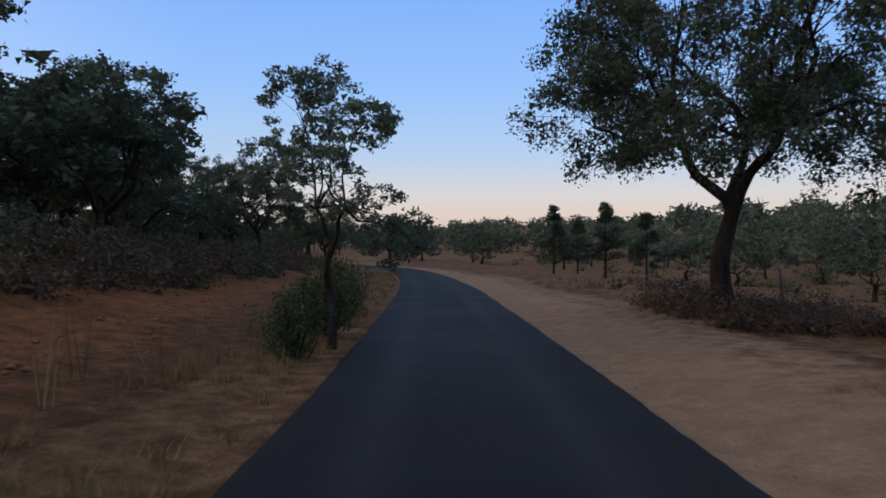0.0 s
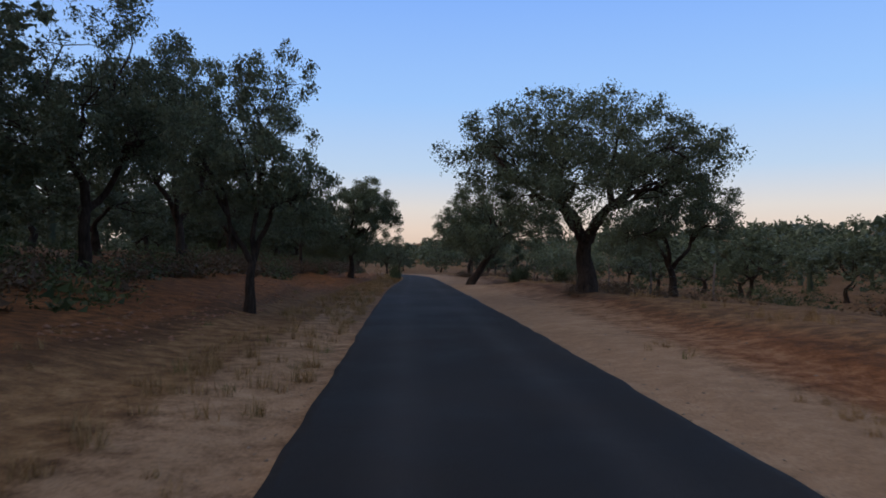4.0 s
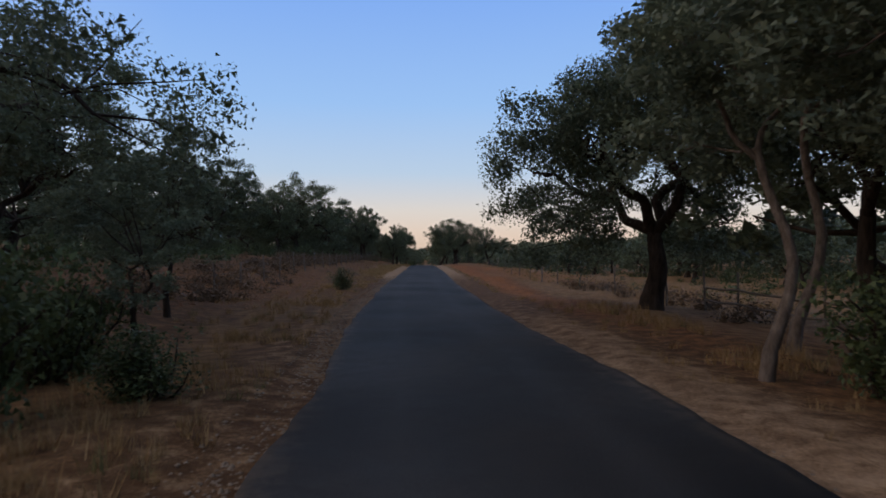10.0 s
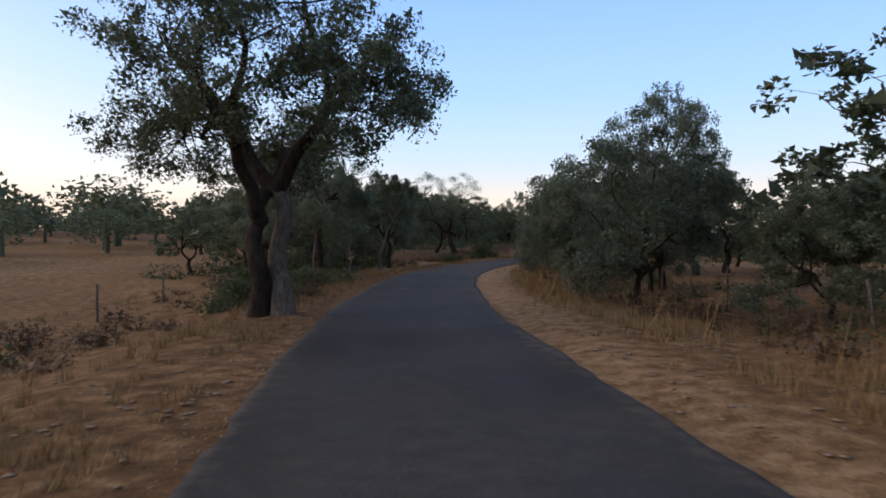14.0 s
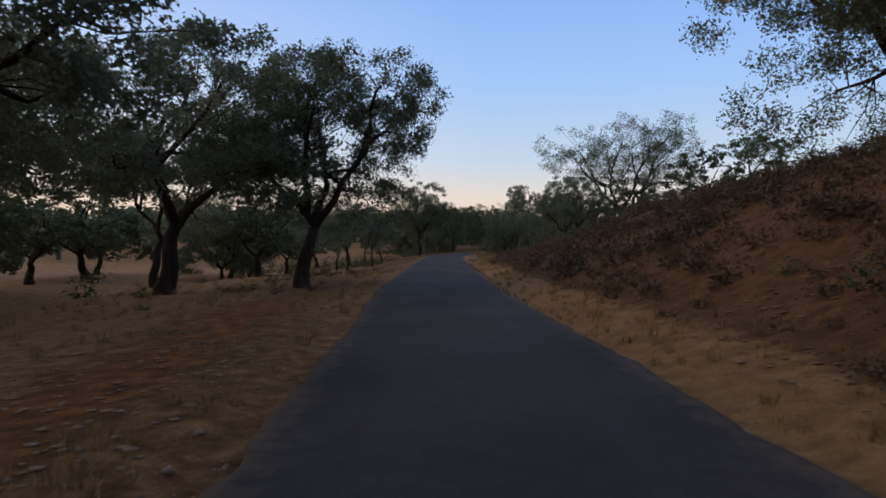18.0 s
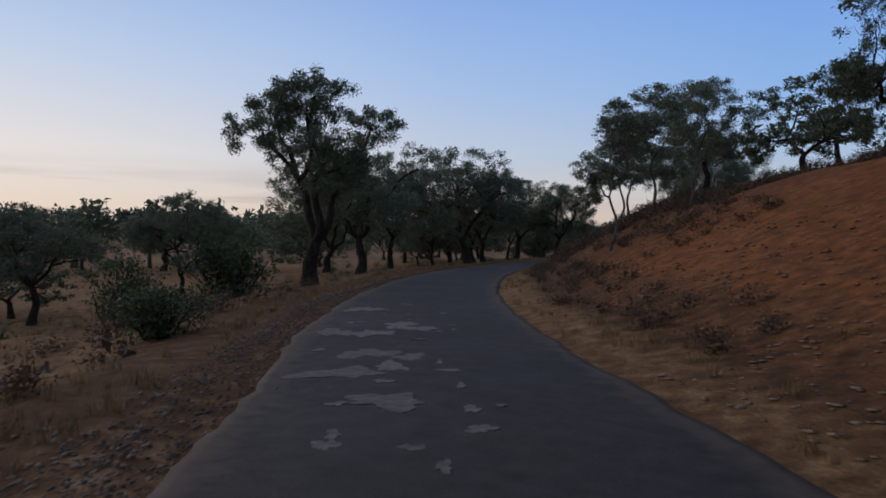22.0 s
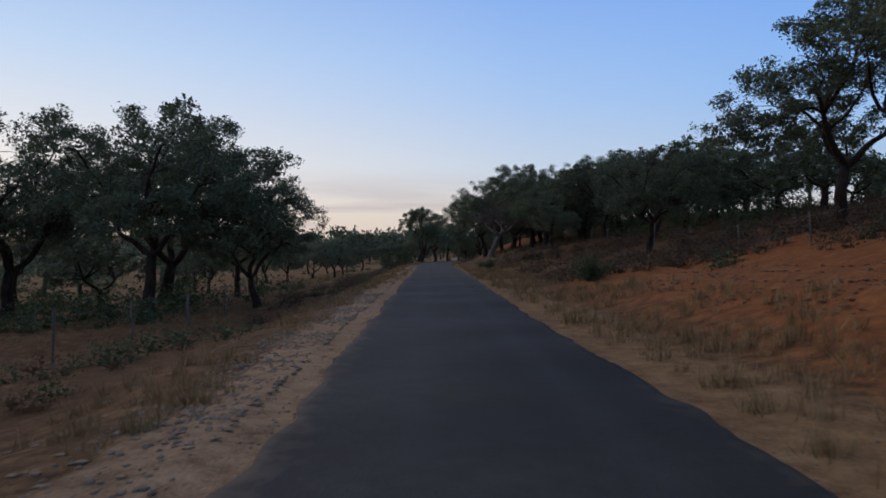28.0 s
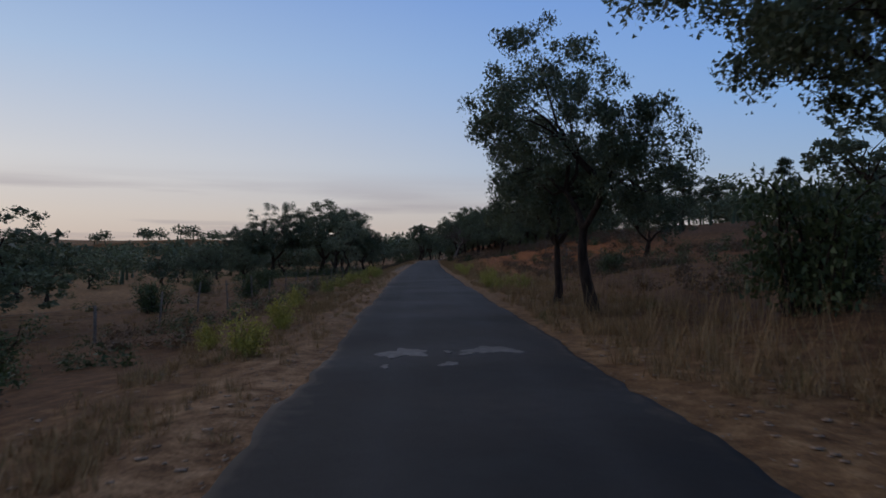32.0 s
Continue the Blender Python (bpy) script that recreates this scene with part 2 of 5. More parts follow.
def land(x, y):
    """The height of the ground."""
    x, y = np.atleast_1d(x).astype(float), np.atleast_1d(y).astype(float)
    s, u = station(x, y)
    w = np.abs(u)
    z = np.where(u < 0, table(LAND_LEFT, s, w), table(LAND_RIGHT, s, w))
    rough = np.clip((w - 2.2) / 3.0, 0, 1)
    z = z + rough * (0.035 * wave(x, y, 3.1, 1) + 0.012 * wave(x, y, 1.3, 2) + 0.16 * wave(x, y, 11.0, 3))
    far = np.clip((w - 60) / 150, 0, 1)
    far = far * far * (3 - 2 * far)
    z = z + grade(s)
    end = np.clip((-s - 60) / 80, 0, 1) * np.clip((w - 3) / 10, 0, 1)
    hills = np.where((u < 0) & (s > 260), -1.4, 7.0) + np.where((u < 0) & (s > 260), 1.5, 5.0) * wave(x, y, 420.0, 4) + 1.5 * wave(x, y, 170.0, 5)
    z = z * (1 - far) + hills * far + 1.2 * end
    out = np.clip((np.hypot(x - 80, y + 200) - 900) / 1600, 0, 1)
    z = z * (1 - out) + 16.0 * out
    # the road's own bed stays under the asphalt
    bed = (w < 2.35) & (s > -150) & (s < 610)
    return np.where(bed, np.minimum(z, grade(s) - 0.06), z)


# ---- materials ----
def material(name):
    m = bpy.data.materials.new(name)
    m.use_nodes = True
    t = m.node_tree
    return m, t, t.nodes["Principled BSDF"]


def node(t, kind, **props):
    n = t.nodes.new(kind)
    for k, v in props.items():
        if k in n.inputs:
            n.inputs[k].default_value = v
    return n


def noise_of(t, scale, detail=4.0, rough=0.55, vec=None):
    n = node(t, "ShaderNodeTexNoise", Scale=scale, Detail=detail, Roughness=rough)
    if vec is not None:
        t.links.new(vec, n.inputs["Vector"])
    return n.outputs["Fac"]


def ramp(t, fac, stops):
    n = t.nodes.new("ShaderNodeValToRGB")
    el = n.color_ramp.elements
    while len(el) < len(stops):
        el.new(0.5)
    for e, (p, c) in zip(el, stops):
        e.position = p
        e.color = (*c, 1) if len(c) == 3 else c
    t.links.new(fac, n.inputs["Fac"])
    return n.outputs["Color"]


def mix(t, fac, a, b, mode="MIX"):
    n = t.nodes.new("ShaderNodeMix")
    n.data_type, n.blend_type = "RGBA", mode
    for sock, v in ((n.inputs[0], fac), (n.inputs[6], a), (n.inputs[7], b)):
        if hasattr(v, "links"):
            t.links.new(v, sock)
        elif isinstance(v, tuple):
            sock.default_value = (*v, 1)
        else:
            sock.default_value = v
    return n.outputs[2]


def calc(t, op, a, b=0.0, c=0.0):
    n = t.nodes.new("ShaderNodeMath")
    n.operation = op
    for sock, v in zip(n.inputs, (a, b, c)):
        if hasattr(v, "links"):
            t.links.new(v, sock)
        else:
            sock.default_value = v
    return n.outputs[0]


def bump(t, p, height, strength, dist):
    n = node(t, "ShaderNodeBump", Strength=strength, Distance=dist)
    t.links.new(height, n.inputs["Height"])
    t.links.new(n.outputs[0], p.inputs["Normal"])


def place_vec(t):
    return t.nodes.new("ShaderNodeTexCoord").outputs["Object"]


def make_asphalt():
    m, t, p = material("worn_asphalt")
    v = place_vec(t)
    uv = t.nodes.new("ShaderNodeUVMap")
    uv.uv_map = "along"
    sep = t.nodes.new("ShaderNodeSeparateXYZ")
    t.links.new(uv.outputs[0], sep.inputs[0])
    age = t.nodes.new("ShaderNodeAttribute")
    age.attribute_name = "age"
    grain = noise_of(t, 55.0, 3.0, 0.7, v)
    blotch = noise_of(t, 0.55, 5.0, 0.6, v)
    mid = noise_of(t, 3.2, 4.0, 0.6, v)
    c = ramp(t, blotch, [(0.3, (0.0172, 0.0142, 0.0116)), (0.52, (0.0280, 0.0232, 0.0190)), (0.72, (0.048, 0.040, 0.033))])
    old = ramp(t, mid, [(0.3, (0.042, 0.038, 0.035)), (0.7, (0.088, 0.080, 0.072))])
    fresh = calc(t, "MULTIPLY_ADD", age.outputs["Fac"], 1.6, 0.42)
    c = mix(t, calc(t, "MULTIPLY", age.outputs["Fac"], 0.9), c, old)
    gain = t.nodes.new("ShaderNodeCombineColor")
    for k in range(3):
        t.links.new(calc(t, "MINIMUM", fresh, 1.0), gain.inputs[k])
    c = mix(t, 1.0, c, gain.outputs[0], "MULTIPLY")
    # wheel tracks, polished a little lighter
    track = calc(t, "ABSOLUTE", calc(t, "SUBTRACT", calc(t, "ABSOLUTE", sep.outputs[0]), 0.85))
    track = calc(t, "SUBTRACT", 1.0, calc(t, "MULTIPLY", track, 2.6))
    track = calc(t, "MULTIPLY", calc(t, "MAXIMUM", track, 0.0), 0.35)
    c = mix(t, track, c, (0.045, 0.042, 0.040))
    c = mix(t, 0.55, c, ramp(t, grain, [(0.3, (0.3, 0.3, 0.3)), (0.7, (1.7, 1.7, 1.7))]), "MULTIPLY")
    # dust and grit towards the edges
    edge = calc(t, "SUBTRACT", calc(t, "ABSOLUTE", sep.outputs[0]), 1.62)
    edge = calc(t, "MULTIPLY", edge, 2.4)
    edge = calc(t, "ADD", edge, calc(t, "MULTIPLY", calc(t, "SUBTRACT", mid, 0.55), 2.2))
    edge = calc(t, "MINIMUM", calc(t, "MAXIMUM", edge, 0.0), 0.75)
    edge = calc(t, "MULTIPLY", edge, calc(t, "MINIMUM", calc(t, "MULTIPLY_ADD", age.outputs["Fac"], 3.0, 0.12), 1.0))
    c = mix(t, edge, c, (0.110, 0.080, 0.056))
    t.links.new(c, p.inputs["Base Color"])
    rough = ramp(t, blotch, [(0.3, (0.72, 0.72, 0.72)), (0.7, (0.9, 0.9, 0.9))])
    t.links.new(rough, p.inputs["Roughness"])
    p.inputs["Specular IOR Level"].default_value = 0.2
    both = calc(t, "ADD", grain, calc(t, "MULTIPLY", mid, 0.8))
    bump(t, p, both, 0.55, 0.012)
    return m


def make_ground():
    m, t, p = material("dry_earth")
    v = place_vec(t)
    zone = t.nodes.new("ShaderNodeVertexColor")
    zone.layer_name = "soil"
    sep = t.nodes.new("ShaderNodeSeparateColor")
    t.links.new(zone.outputs["Color"], sep.inputs[0])
    fine, mid, big = noise_of(t, 26.0, 4.0, 0.7, v), noise_of(t, 3.0, 5.0, 0.6, v), noise_of(t, 0.22, 4.0, 0.6, v)
    clod = node(t, "ShaderNodeTexVoronoi", Scale=7.0)
    t.links.new(v, clod.inputs["Vector"])
    earth = ramp(t, mid, [(0.25, (0.060, 0.031, 0.015)), (0.5, (0.115, 0.058, 0.026)), (0.75, (0.190, 0.100, 0.046))])
    red = ramp(t, mid, [(0.25, (0.170, 0.060, 0.020)), (0.52, (0.262, 0.096, 0.031)), (0.75, (0.350, 0.138, 0.048))])
    straw = ramp(t, mid, [(0.25, (0.150, 0.080, 0.034)), (0.5, (0.240, 0.134, 0.060)), (0.75, (0.335, 0.202, 0.096))])
    sand = ramp(t, mid, [(0.25, (0.260, 0.156, 0.086)), (0.5, (0.335, 0.206, 0.116)), (0.75, (0.415, 0.268, 0.158))])

    def soft(fac, sharp=3.2):
        shifted = calc(t, "ADD", fac, calc(t, "MULTIPLY", calc(t, "SUBTRACT", mid, 0.5), 0.5))
        shifted = calc(t, "ADD", shifted, calc(t, "MULTIPLY", calc(t, "SUBTRACT", fine, 0.5), 0.35))
        k = calc(t, "MULTIPLY_ADD", calc(t, "SUBTRACT", shifted, 0.5), sharp, 0.5)
        return calc(t, "MINIMUM", calc(t, "MAXIMUM", k, 0.0), 1.0)

    c = mix(t, soft(sep.outputs[1]), earth, straw)
    c = mix(t, soft(sep.outputs[0]), c, red)
    c = mix(t, soft(sep.outputs[2]), c, sand)
    c = mix(t, 0.6, c, ramp(t, fine, [(0.25, (0.45, 0.45, 0.45)), (0.75, (1.5, 1.5, 1.5))]), "MULTIPLY")
    c = mix(t, 0.5, c, ramp(t, big, [(0.3, (0.72, 0.70, 0.68)), (0.7, (1.2, 1.2, 1.2))]), "MULTIPLY")
    t.links.new(c, p.inputs["Base Color"])
    p.inputs["Roughness"].default_value = 0.95
    p.inputs["Specular IOR Level"].default_value = 0.1
    h = calc(t, "ADD", calc(t, "MULTIPLY", clod.outputs["Distance"], -0.6), calc(t, "ADD", mid, calc(t, "MULTIPLY", fine, 0.5)))
    calm = calc(t, "SUBTRACT", 1.0, calc(t, "MULTIPLY", sep.outputs[2], 0.75))
    grit = noise_of(t, 75.0, 2.0, 0.6, v)
    h = calc(t, "ADD", calc(t, "MULTIPLY", h, calm), calc(t, "MULTIPLY", grit, 0.35))
    bump(t, p, h, 0.7, 0.045)
    return m


def make_leaf(name, dark, light, through=0.12):
    m, t, p = material(name)
    g = t.nodes.new("ShaderNodeNewGeometry")
    info = t.nodes.new("ShaderNodeObjectInfo")
    c = ramp(t, g.outputs["Random Per Island"], [(0.0, dark), (0.6, tuple((a + b) / 2 for a, b in zip(dark, light))), (1.0, light)])
    tint = ramp(t, info.outputs["Random"], [(0.0, (0.80, 0.82, 0.80)), (1.0, (1.18, 1.15, 1.05))])
    c = mix(t, 1.0, c, tint, "MULTIPLY")
    patch = noise_of(t, 0.9, 2.0, 0.5, place_vec(t))
    c = mix(t, 0.8, c, ramp(t, patch, [(0.3, (0.66, 0.70, 0.70)), (0.7, (1.30, 1.26, 1.10))]), "MULTIPLY")
    t.links.new(c, p.inputs["Base Color"])
    p.inputs["Roughness"].default_value = 0.55
    p.inputs["Specular IOR Level"].default_value = 0.3
    thin = t.nodes.new("ShaderNodeBsdfTranslucent")
    t.links.new(c, thin.inputs["Color"])
    join = t.nodes.new("ShaderNodeMixShader")
    join.inputs[0].default_value = through
    t.links.new(p.outputs[0], join.inputs[1])
    t.links.new(thin.outputs[0], join.inputs[2])
    t.links.new(join.outputs[0], t.nodes["Material Output"].inputs["Surface"])
    return m


def make_bark(name, dark, light, scale=9.0):
    m, t, p = material(name)
    v = place_vec(t)
    stretch = node(t, "ShaderNodeMapping")
    stretch.inputs["Scale"].default_value = (1.0, 1.0, 0.28)
    t.links.new(v, stretch.inputs["Vector"])
    n = noise_of(t, scale, 5.0, 0.65, stretch.outputs[0])
    b = noise_of(t, 1.3, 3.0, 0.5, v)
    c = ramp(t, n, [(0.3, dark), (0.7, light)])
    c = mix(t, 0.6, c, ramp(t, b, [(0.3, (0.6, 0.58, 0.56)), (0.7, (1.25, 1.25, 1.25))]), "MULTIPLY")
    t.links.new(c, p.inputs["Base Color"])
    p.inputs["Roughness"].default_value = 0.92
    p.inputs["Specular IOR Level"].default_value = 0.12
    bump(t, p, n, 1.0, 0.06)
    return m


def make_plain(name, dark, light, scale, rough=0.9, height=0.02):
    m, t, p = material(name)
    info = t.nodes.new("ShaderNodeObjectInfo")
    n = noise_of(t, scale, 4.0, 0.6, place_vec(t))
    c = ramp(t, n, [(0.3, dark), (0.7, light)])
    c = mix(t, 1.0, c, ramp(t, info.outputs["Random"], [(0.0, (0.8, 0.8, 0.8)), (1.0, (1.15, 1.15, 1.15))]), "MULTIPLY")
    t.links.new(c, p.inputs["Base Color"])
    p.inputs["Roughness"].default_value = rough
    bump(t, p, n, 0.6, height)
    return m


def make_blades(name, dark, light):
    m, t, p = material(name)
    g = t.nodes.new("ShaderNodeNewGeometry")
    c = ramp(t, g.outputs["Random Per Island"], [(0.0, dark), (1.0, light)])
    t.links.new(c, p.inputs["Base Color"])
    p.inputs["Roughness"].default_value = 0.8
    p.inputs["Specular IOR Level"].default_value = 0.15
    return m


ASPHALT = make_asphalt()
EARTH = make_ground()
OAK_LEAF = make_leaf("oak_leaf", (0.064, 0.080, 0.050), (0.134, 0.158, 0.098), 0.3)
PALE_LEAF = make_leaf("grey_green_leaf", (0.100, 0.120, 0.084), (0.190, 0.216, 0.150), 0.35)
BUSH_LEAF = make_leaf("shrub_leaf", (0.040, 0.056, 0.022), (0.110, 0.135, 0.055), 0.2)
RED_LEAF = make_leaf("dry_heath_leaf", (0.076, 0.046, 0.028), (0.142, 0.087, 0.051), 0.25)
PINE_LEAF = make_leaf("pine_needle", (0.020, 0.032, 0.018), (0.055, 0.075, 0.038))
FENNEL_LEAF = make_leaf("yellow_green_leaf", (0.17, 0.165, 0.035), (0.48, 0.42, 0.09), 0.25)
OAK_BARK = make_bark("cork_bark", (0.016, 0.011, 0.008), (0.072, 0.050, 0.036))
PALE_BARK = make_bark("pale_bark", (0.070, 0.050, 0.037), (0.235, 0.178, 0.136), 14.0)
DEAD_BARK = make_bark("bleached_wood", (0.055, 0.044, 0.036), (0.245, 0.200, 0.165), 12.0)
POST_WOOD = make_plain("weathered_post", (0.060, 0.046, 0.036), (0.190, 0.150, 0.115), 18.0)
WIRE = make_plain("rusty_wire", (0.05, 0.045, 0.04), (0.12, 0.11, 0.10), 30.0, 0.6)
STONE = make_plain("field_stone", (0.16, 0.112, 0.072), (0.34, 0.250, 0.172), 9.0)
PATCH = make_plain("worn_patch", (0.070, 0.062, 0.056), (0.180, 0.160, 0.142), 7.0)
STRAW = make_blades("dry_straw", (0.17, 0.098, 0.040), (0.40, 0.255, 0.115))
GREEN_BLADE = make_blades("green_blade", (0.075, 0.075, 0.028), (0.18, 0.165, 0.06))


# ---- meshes ----
def mesh_of(name, verts, faces, mat, smooth=False):
    me = bpy.data.meshes.new(name)
    verts = np.asarray(verts, np.float32).reshape(-1, 3)
    faces = np.asarray(faces, np.int32)
    k = faces.shape[1]
    me.vertices.add(len(verts))
    me.vertices.foreach_set("co", verts.ravel())
    me.loops.add(faces.size)
    me.loops.foreach_set("vertex_index", faces.ravel())
    me.polygons.add(len(faces))
    me.polygons.foreach_set("loop_start", np.arange(0, faces.size, k, dtype=np.int32))
    if smooth:
        me.polygons.foreach_set("use_smooth", np.ones(len(faces), bool))
    me.materials.append(mat)
    me.update(calc_edges=True)
    return me


def grid_faces(n, m):
    i = np.arange((n - 1) * (m - 1))
    a = i // (m - 1) * m + i % (m - 1)
    return np.stack([a, a + 1, a + m + 1, a + m], 1)


def part(name, me, parent, label=""):
    ob = new(name, me)
    ob.parent = parent
    if label:
        tagged(ob, label)
    return ob


def thing(name, x, y, z, label, category, group="", turn=0.0, size=1.0):
    ob = new(name)
    ob.empty_display_size = 0.3
    ob.matrix_basis = pose(x, y, z, 0, 0, turn) @ Matrix.Diagonal((size, size, size, 1))
    return tagged(ob, label, category, group)


# ---- ground ----
def spread(*pieces):
    return np.unique(np.round(np.concatenate([np.arange(a, b + 1e-6, d) for a, b, d in pieces]), 3))


# station, then how much of the strip is red soil, straw and sand: at the edge, the verge, the field, and far off
SOIL_LEFT = [
    (-140, (0, .5, .2), (0, .6, 0), (.3, .5, 0), (.1, .5, 0)),
    (20, (0, .5, .22), (.45, .22, 0), (.6, 0, 0), (.2, .4, 0)),
    (90, (0, .4, .85), (0, .8, 0), (.35, .05, 0), (.1, .5, 0)),
    (118, (0, .4, .8), (.1, .5, 0), (.35, .05, 0), (.1, .5, 0)),
    (130, (.1, .15, .15), (.3, .1, 0), (.4, 0, 0), (.1, .4, 0)),
    (150, (.1, .35, .42), (.25, .45, 0), (.35, .3, 0), (.1, .6, 0)),
    (200, (.15, .35, .25), (.1, .55, .05), (.1, .65, .2), (.1, .6, .4)),
    (240, (.1, .45, .3), (.2, .5, .1), (.1, .5, .3), (.1, .6, .3)),
    (266, (.1, .6, .3), (.25, .5, 0), (.05, .75, .6), (.05, .75, .6)),
    (300, (.2, .5, .2), (.45, .35, 0), (.15, .6, .2), (.05, .8, .45)),
    (345, (.2, .3, .3), (.35, .2, 0), (.25, .5, .05), (.1, .75, .25)),
    (372, (.1, .3, .3), (.1, .35, 0), (.08, .6, .12), (.1, .7, .22)),
    (395, (.1, .3, .78), (.1, .35, .05), (.1, .35, 0), (.1, .6, 0)),
    (416, (.1, .55, .5), (.1, .5, .05), (.1, .4, 0), (.1, .65, 0)),
    (450, (.1, .4, .85), (.3, .4, .05), (.15, .3, 0), (.1, .6, 0)),
    (485, (.1, .5, .45), (.08, .45, 0), (.08, .3, 0), (.1, .6, 0)),
    (600, (.1, .45, .4), (.05, .38, 0), (.05, .22, 0), (.1, .6, 0)),
]
SOIL_RIGHT = [
    (-140, (0, .4, .6), (.1, .6, .3), (.3, .5, .1), (.2, .5, 0)),
    (0, (.1, .1, .9), (.4, .1, .6), (.3, .5, .2), (.2, .5, .1)),
    (55, (.1, .1, .9), (.5, .1, .5), (.3, .5, .1), (.2, .5, .1)),
    (85, (.1, .3, .9), (.85, .1, .1), (.6, .5, 0), (.2, .6, 0)),
    (140, (.25, .3, .25), (.6, .2, 0), (.3, .55, 0), (.2, .6, 0)),
    (185, (.1, .4, .8), (.15, .6, .4), (.3, .4, .1), (.2, .5, .1)),
    (240, (.1, .6, .4), (.3, .5, .1), (.3, .5, 0), (.2, .5, 0)),
    (270, (0, .8, .2), (.2, .2, 0), (.2, .2, 0), (.2, .3, 0)),
    (315, (0, .85, .2), (.3, .15, 0), (.15, .2, 0), (.15, .3, 0)),
    (340, (0, .8, .3), (.38, .25, 0), (.32, .2, 0), (.6, .3, 0)),
    (362, (.1, .6, .3), (.38, .1, 0), (.58, .0, 0), (.6, .1, 0)),
    (380, (.2, .5, .3), (.4, .2, 0), (.48, .15, 0), (.45, .2, 0)),
    (400, (.2, .5, .4), (.2, .4, 0), (.22, .3, 0), (.18, .3, 0)),
    (440, (0, .6, .3), (.1, .45, 0), (.1, .25, 0), (.15, .3, 0)),
    (446, (0, .7, .2), (.5, .4, 0), (1, 0, 0), (.3, .3, 0)),
    (474, (0, .7, .2), (.5, .4, 0), (.9, .1, 0), (.3, .35, 0)),
    (510, (.1, .55, .2), (.12, .5, 0), (.2, .3, 0), (.35, .25, 0)),
    (600, (.1, .6, .2), (.12, .5, 0), (.18, .3, 0), (.3, .3, 0)),
]


def soil(s, u):
    out = np.zeros((len(s), 3))
    for rows, sel in ((SOIL_LEFT, u < 0), (SOIL_RIGHT, u >= 0)):
        ks = np.array([r[0] for r in rows], float)
        w = np.abs(u[sel])
        for c in range(3):
            cols = [np.interp(s[sel], ks, [r[k][c] for r in rows]) for k in (1, 2, 3, 4)]
            a, b, d, e = cols
            g1 = np.clip((w - 3.0) / 0.8, 0, 1)
            g2 = np.clip((w - 4.6) / 1.2, 0, 1)
            g3 = np.clip((w - 12) / 12, 0, 1)
            out[sel, c] = ((a * (1 - g1) + b * g1) * (1 - g2) + d * g2) * (1 - g3) + e * g3
    return out


def build_ground():
    ss = spread((-150, 610, 0.8))
    uu = spread((-130, -40, 5.0), (-40, -16, 1.6), (-16, -7, 0.8), (-7, -1.6, 0.3), (-1.6, 1.6, 1.6), (1.6, 7, 0.3), (7, 15.1, 0.3), (16, 40, 1.6), (40, 130, 5.0))
    n, k = len(ss), len(uu)
    s, u = np.repeat(ss, k), np.tile(uu, n)
    x, y = spot(s, u)
    z = land(x, y)
    # furrows and clods of the tilled soil, and the rough foot of the bank
    mixv = soil(s, u)
    till = np.clip(mixv[:, 0] - 0.35, 0, 1) * (np.abs(u) > 3.4)
    r = np.random.RandomState(5)
    z += till * (0.09 * np.sin(u * 6.283 / 1.2 + 0.6 * np.sin(s / 9)) + r.uniform(-0.05, 0.05, len(z)))
    z += (np.abs(u) > 2.4) * r.uniform(-0.008, 0.008, len(z))
    verts = [np.stack([x, y, z], 1)]
    faces = [grid_faces(n, k)]
    cols = [mixv]
    # the land beyond, under the near strip and out to the horizon
    gx = np.unique(np.concatenate([np.linspace(-320, 480, 61), -320 - np.geomspace(20, 3600, 14), 480 + np.geomspace(20, 3600, 14)]))
    gy = np.unique(np.concatenate([np.linspace(-700, 330, 77), -700 - np.geomspace(20, 3400, 14), 330 + np.geomspace(20, 3900, 14)]))
    X, Y = np.meshgrid(gx, gy, indexing="ij")
    X, Y = X.ravel(), Y.ravel()
    fs, fu = station(X, Y)
    inside = (np.abs(fu) < 118) & (fs > -140) & (fs < 600)
    Z = land(X, Y) - np.where(inside, 3.0, 0.0)
    verts.append(np.stack([X, Y, Z], 1))
    faces.append(grid_faces(len(gx), len(gy)) [:, ::-1] + n * k)
    cols.append(np.tile([0.2, 0.55, 0.0], (len(X), 1)))
    f = np.vstack(faces)
    me = mesh_of("ground", np.vstack(verts), f[:, ::-1], EARTH, True)
    at = me.color_attributes.new("soil", "FLOAT_COLOR", "POINT")
    c = np.vstack(cols)
    at.data.foreach_set("color", np.hstack([c, np.ones((len(c), 1))]).astype(np.float32).ravel())
    ob = new("ground", me)
    return tagged(ob, "dry brown and red earth with straw-coloured grass", "ground", kind="structure")


build_ground()


def ragged(s, seed):
    """Uneven bites along an edge, from hand-wide crumbs to slow drifts."""
    r = np.random.RandomState(seed)
    out = 0
    for step, size in ((0.22, 0.022), (0.7, 0.026), (2.6, 0.034), (9.0, 0.03)):
        at = np.arange(-160, 620, step)
        out = out + np.interp(s, at, r.normal(0, size, len(at)))
    return out


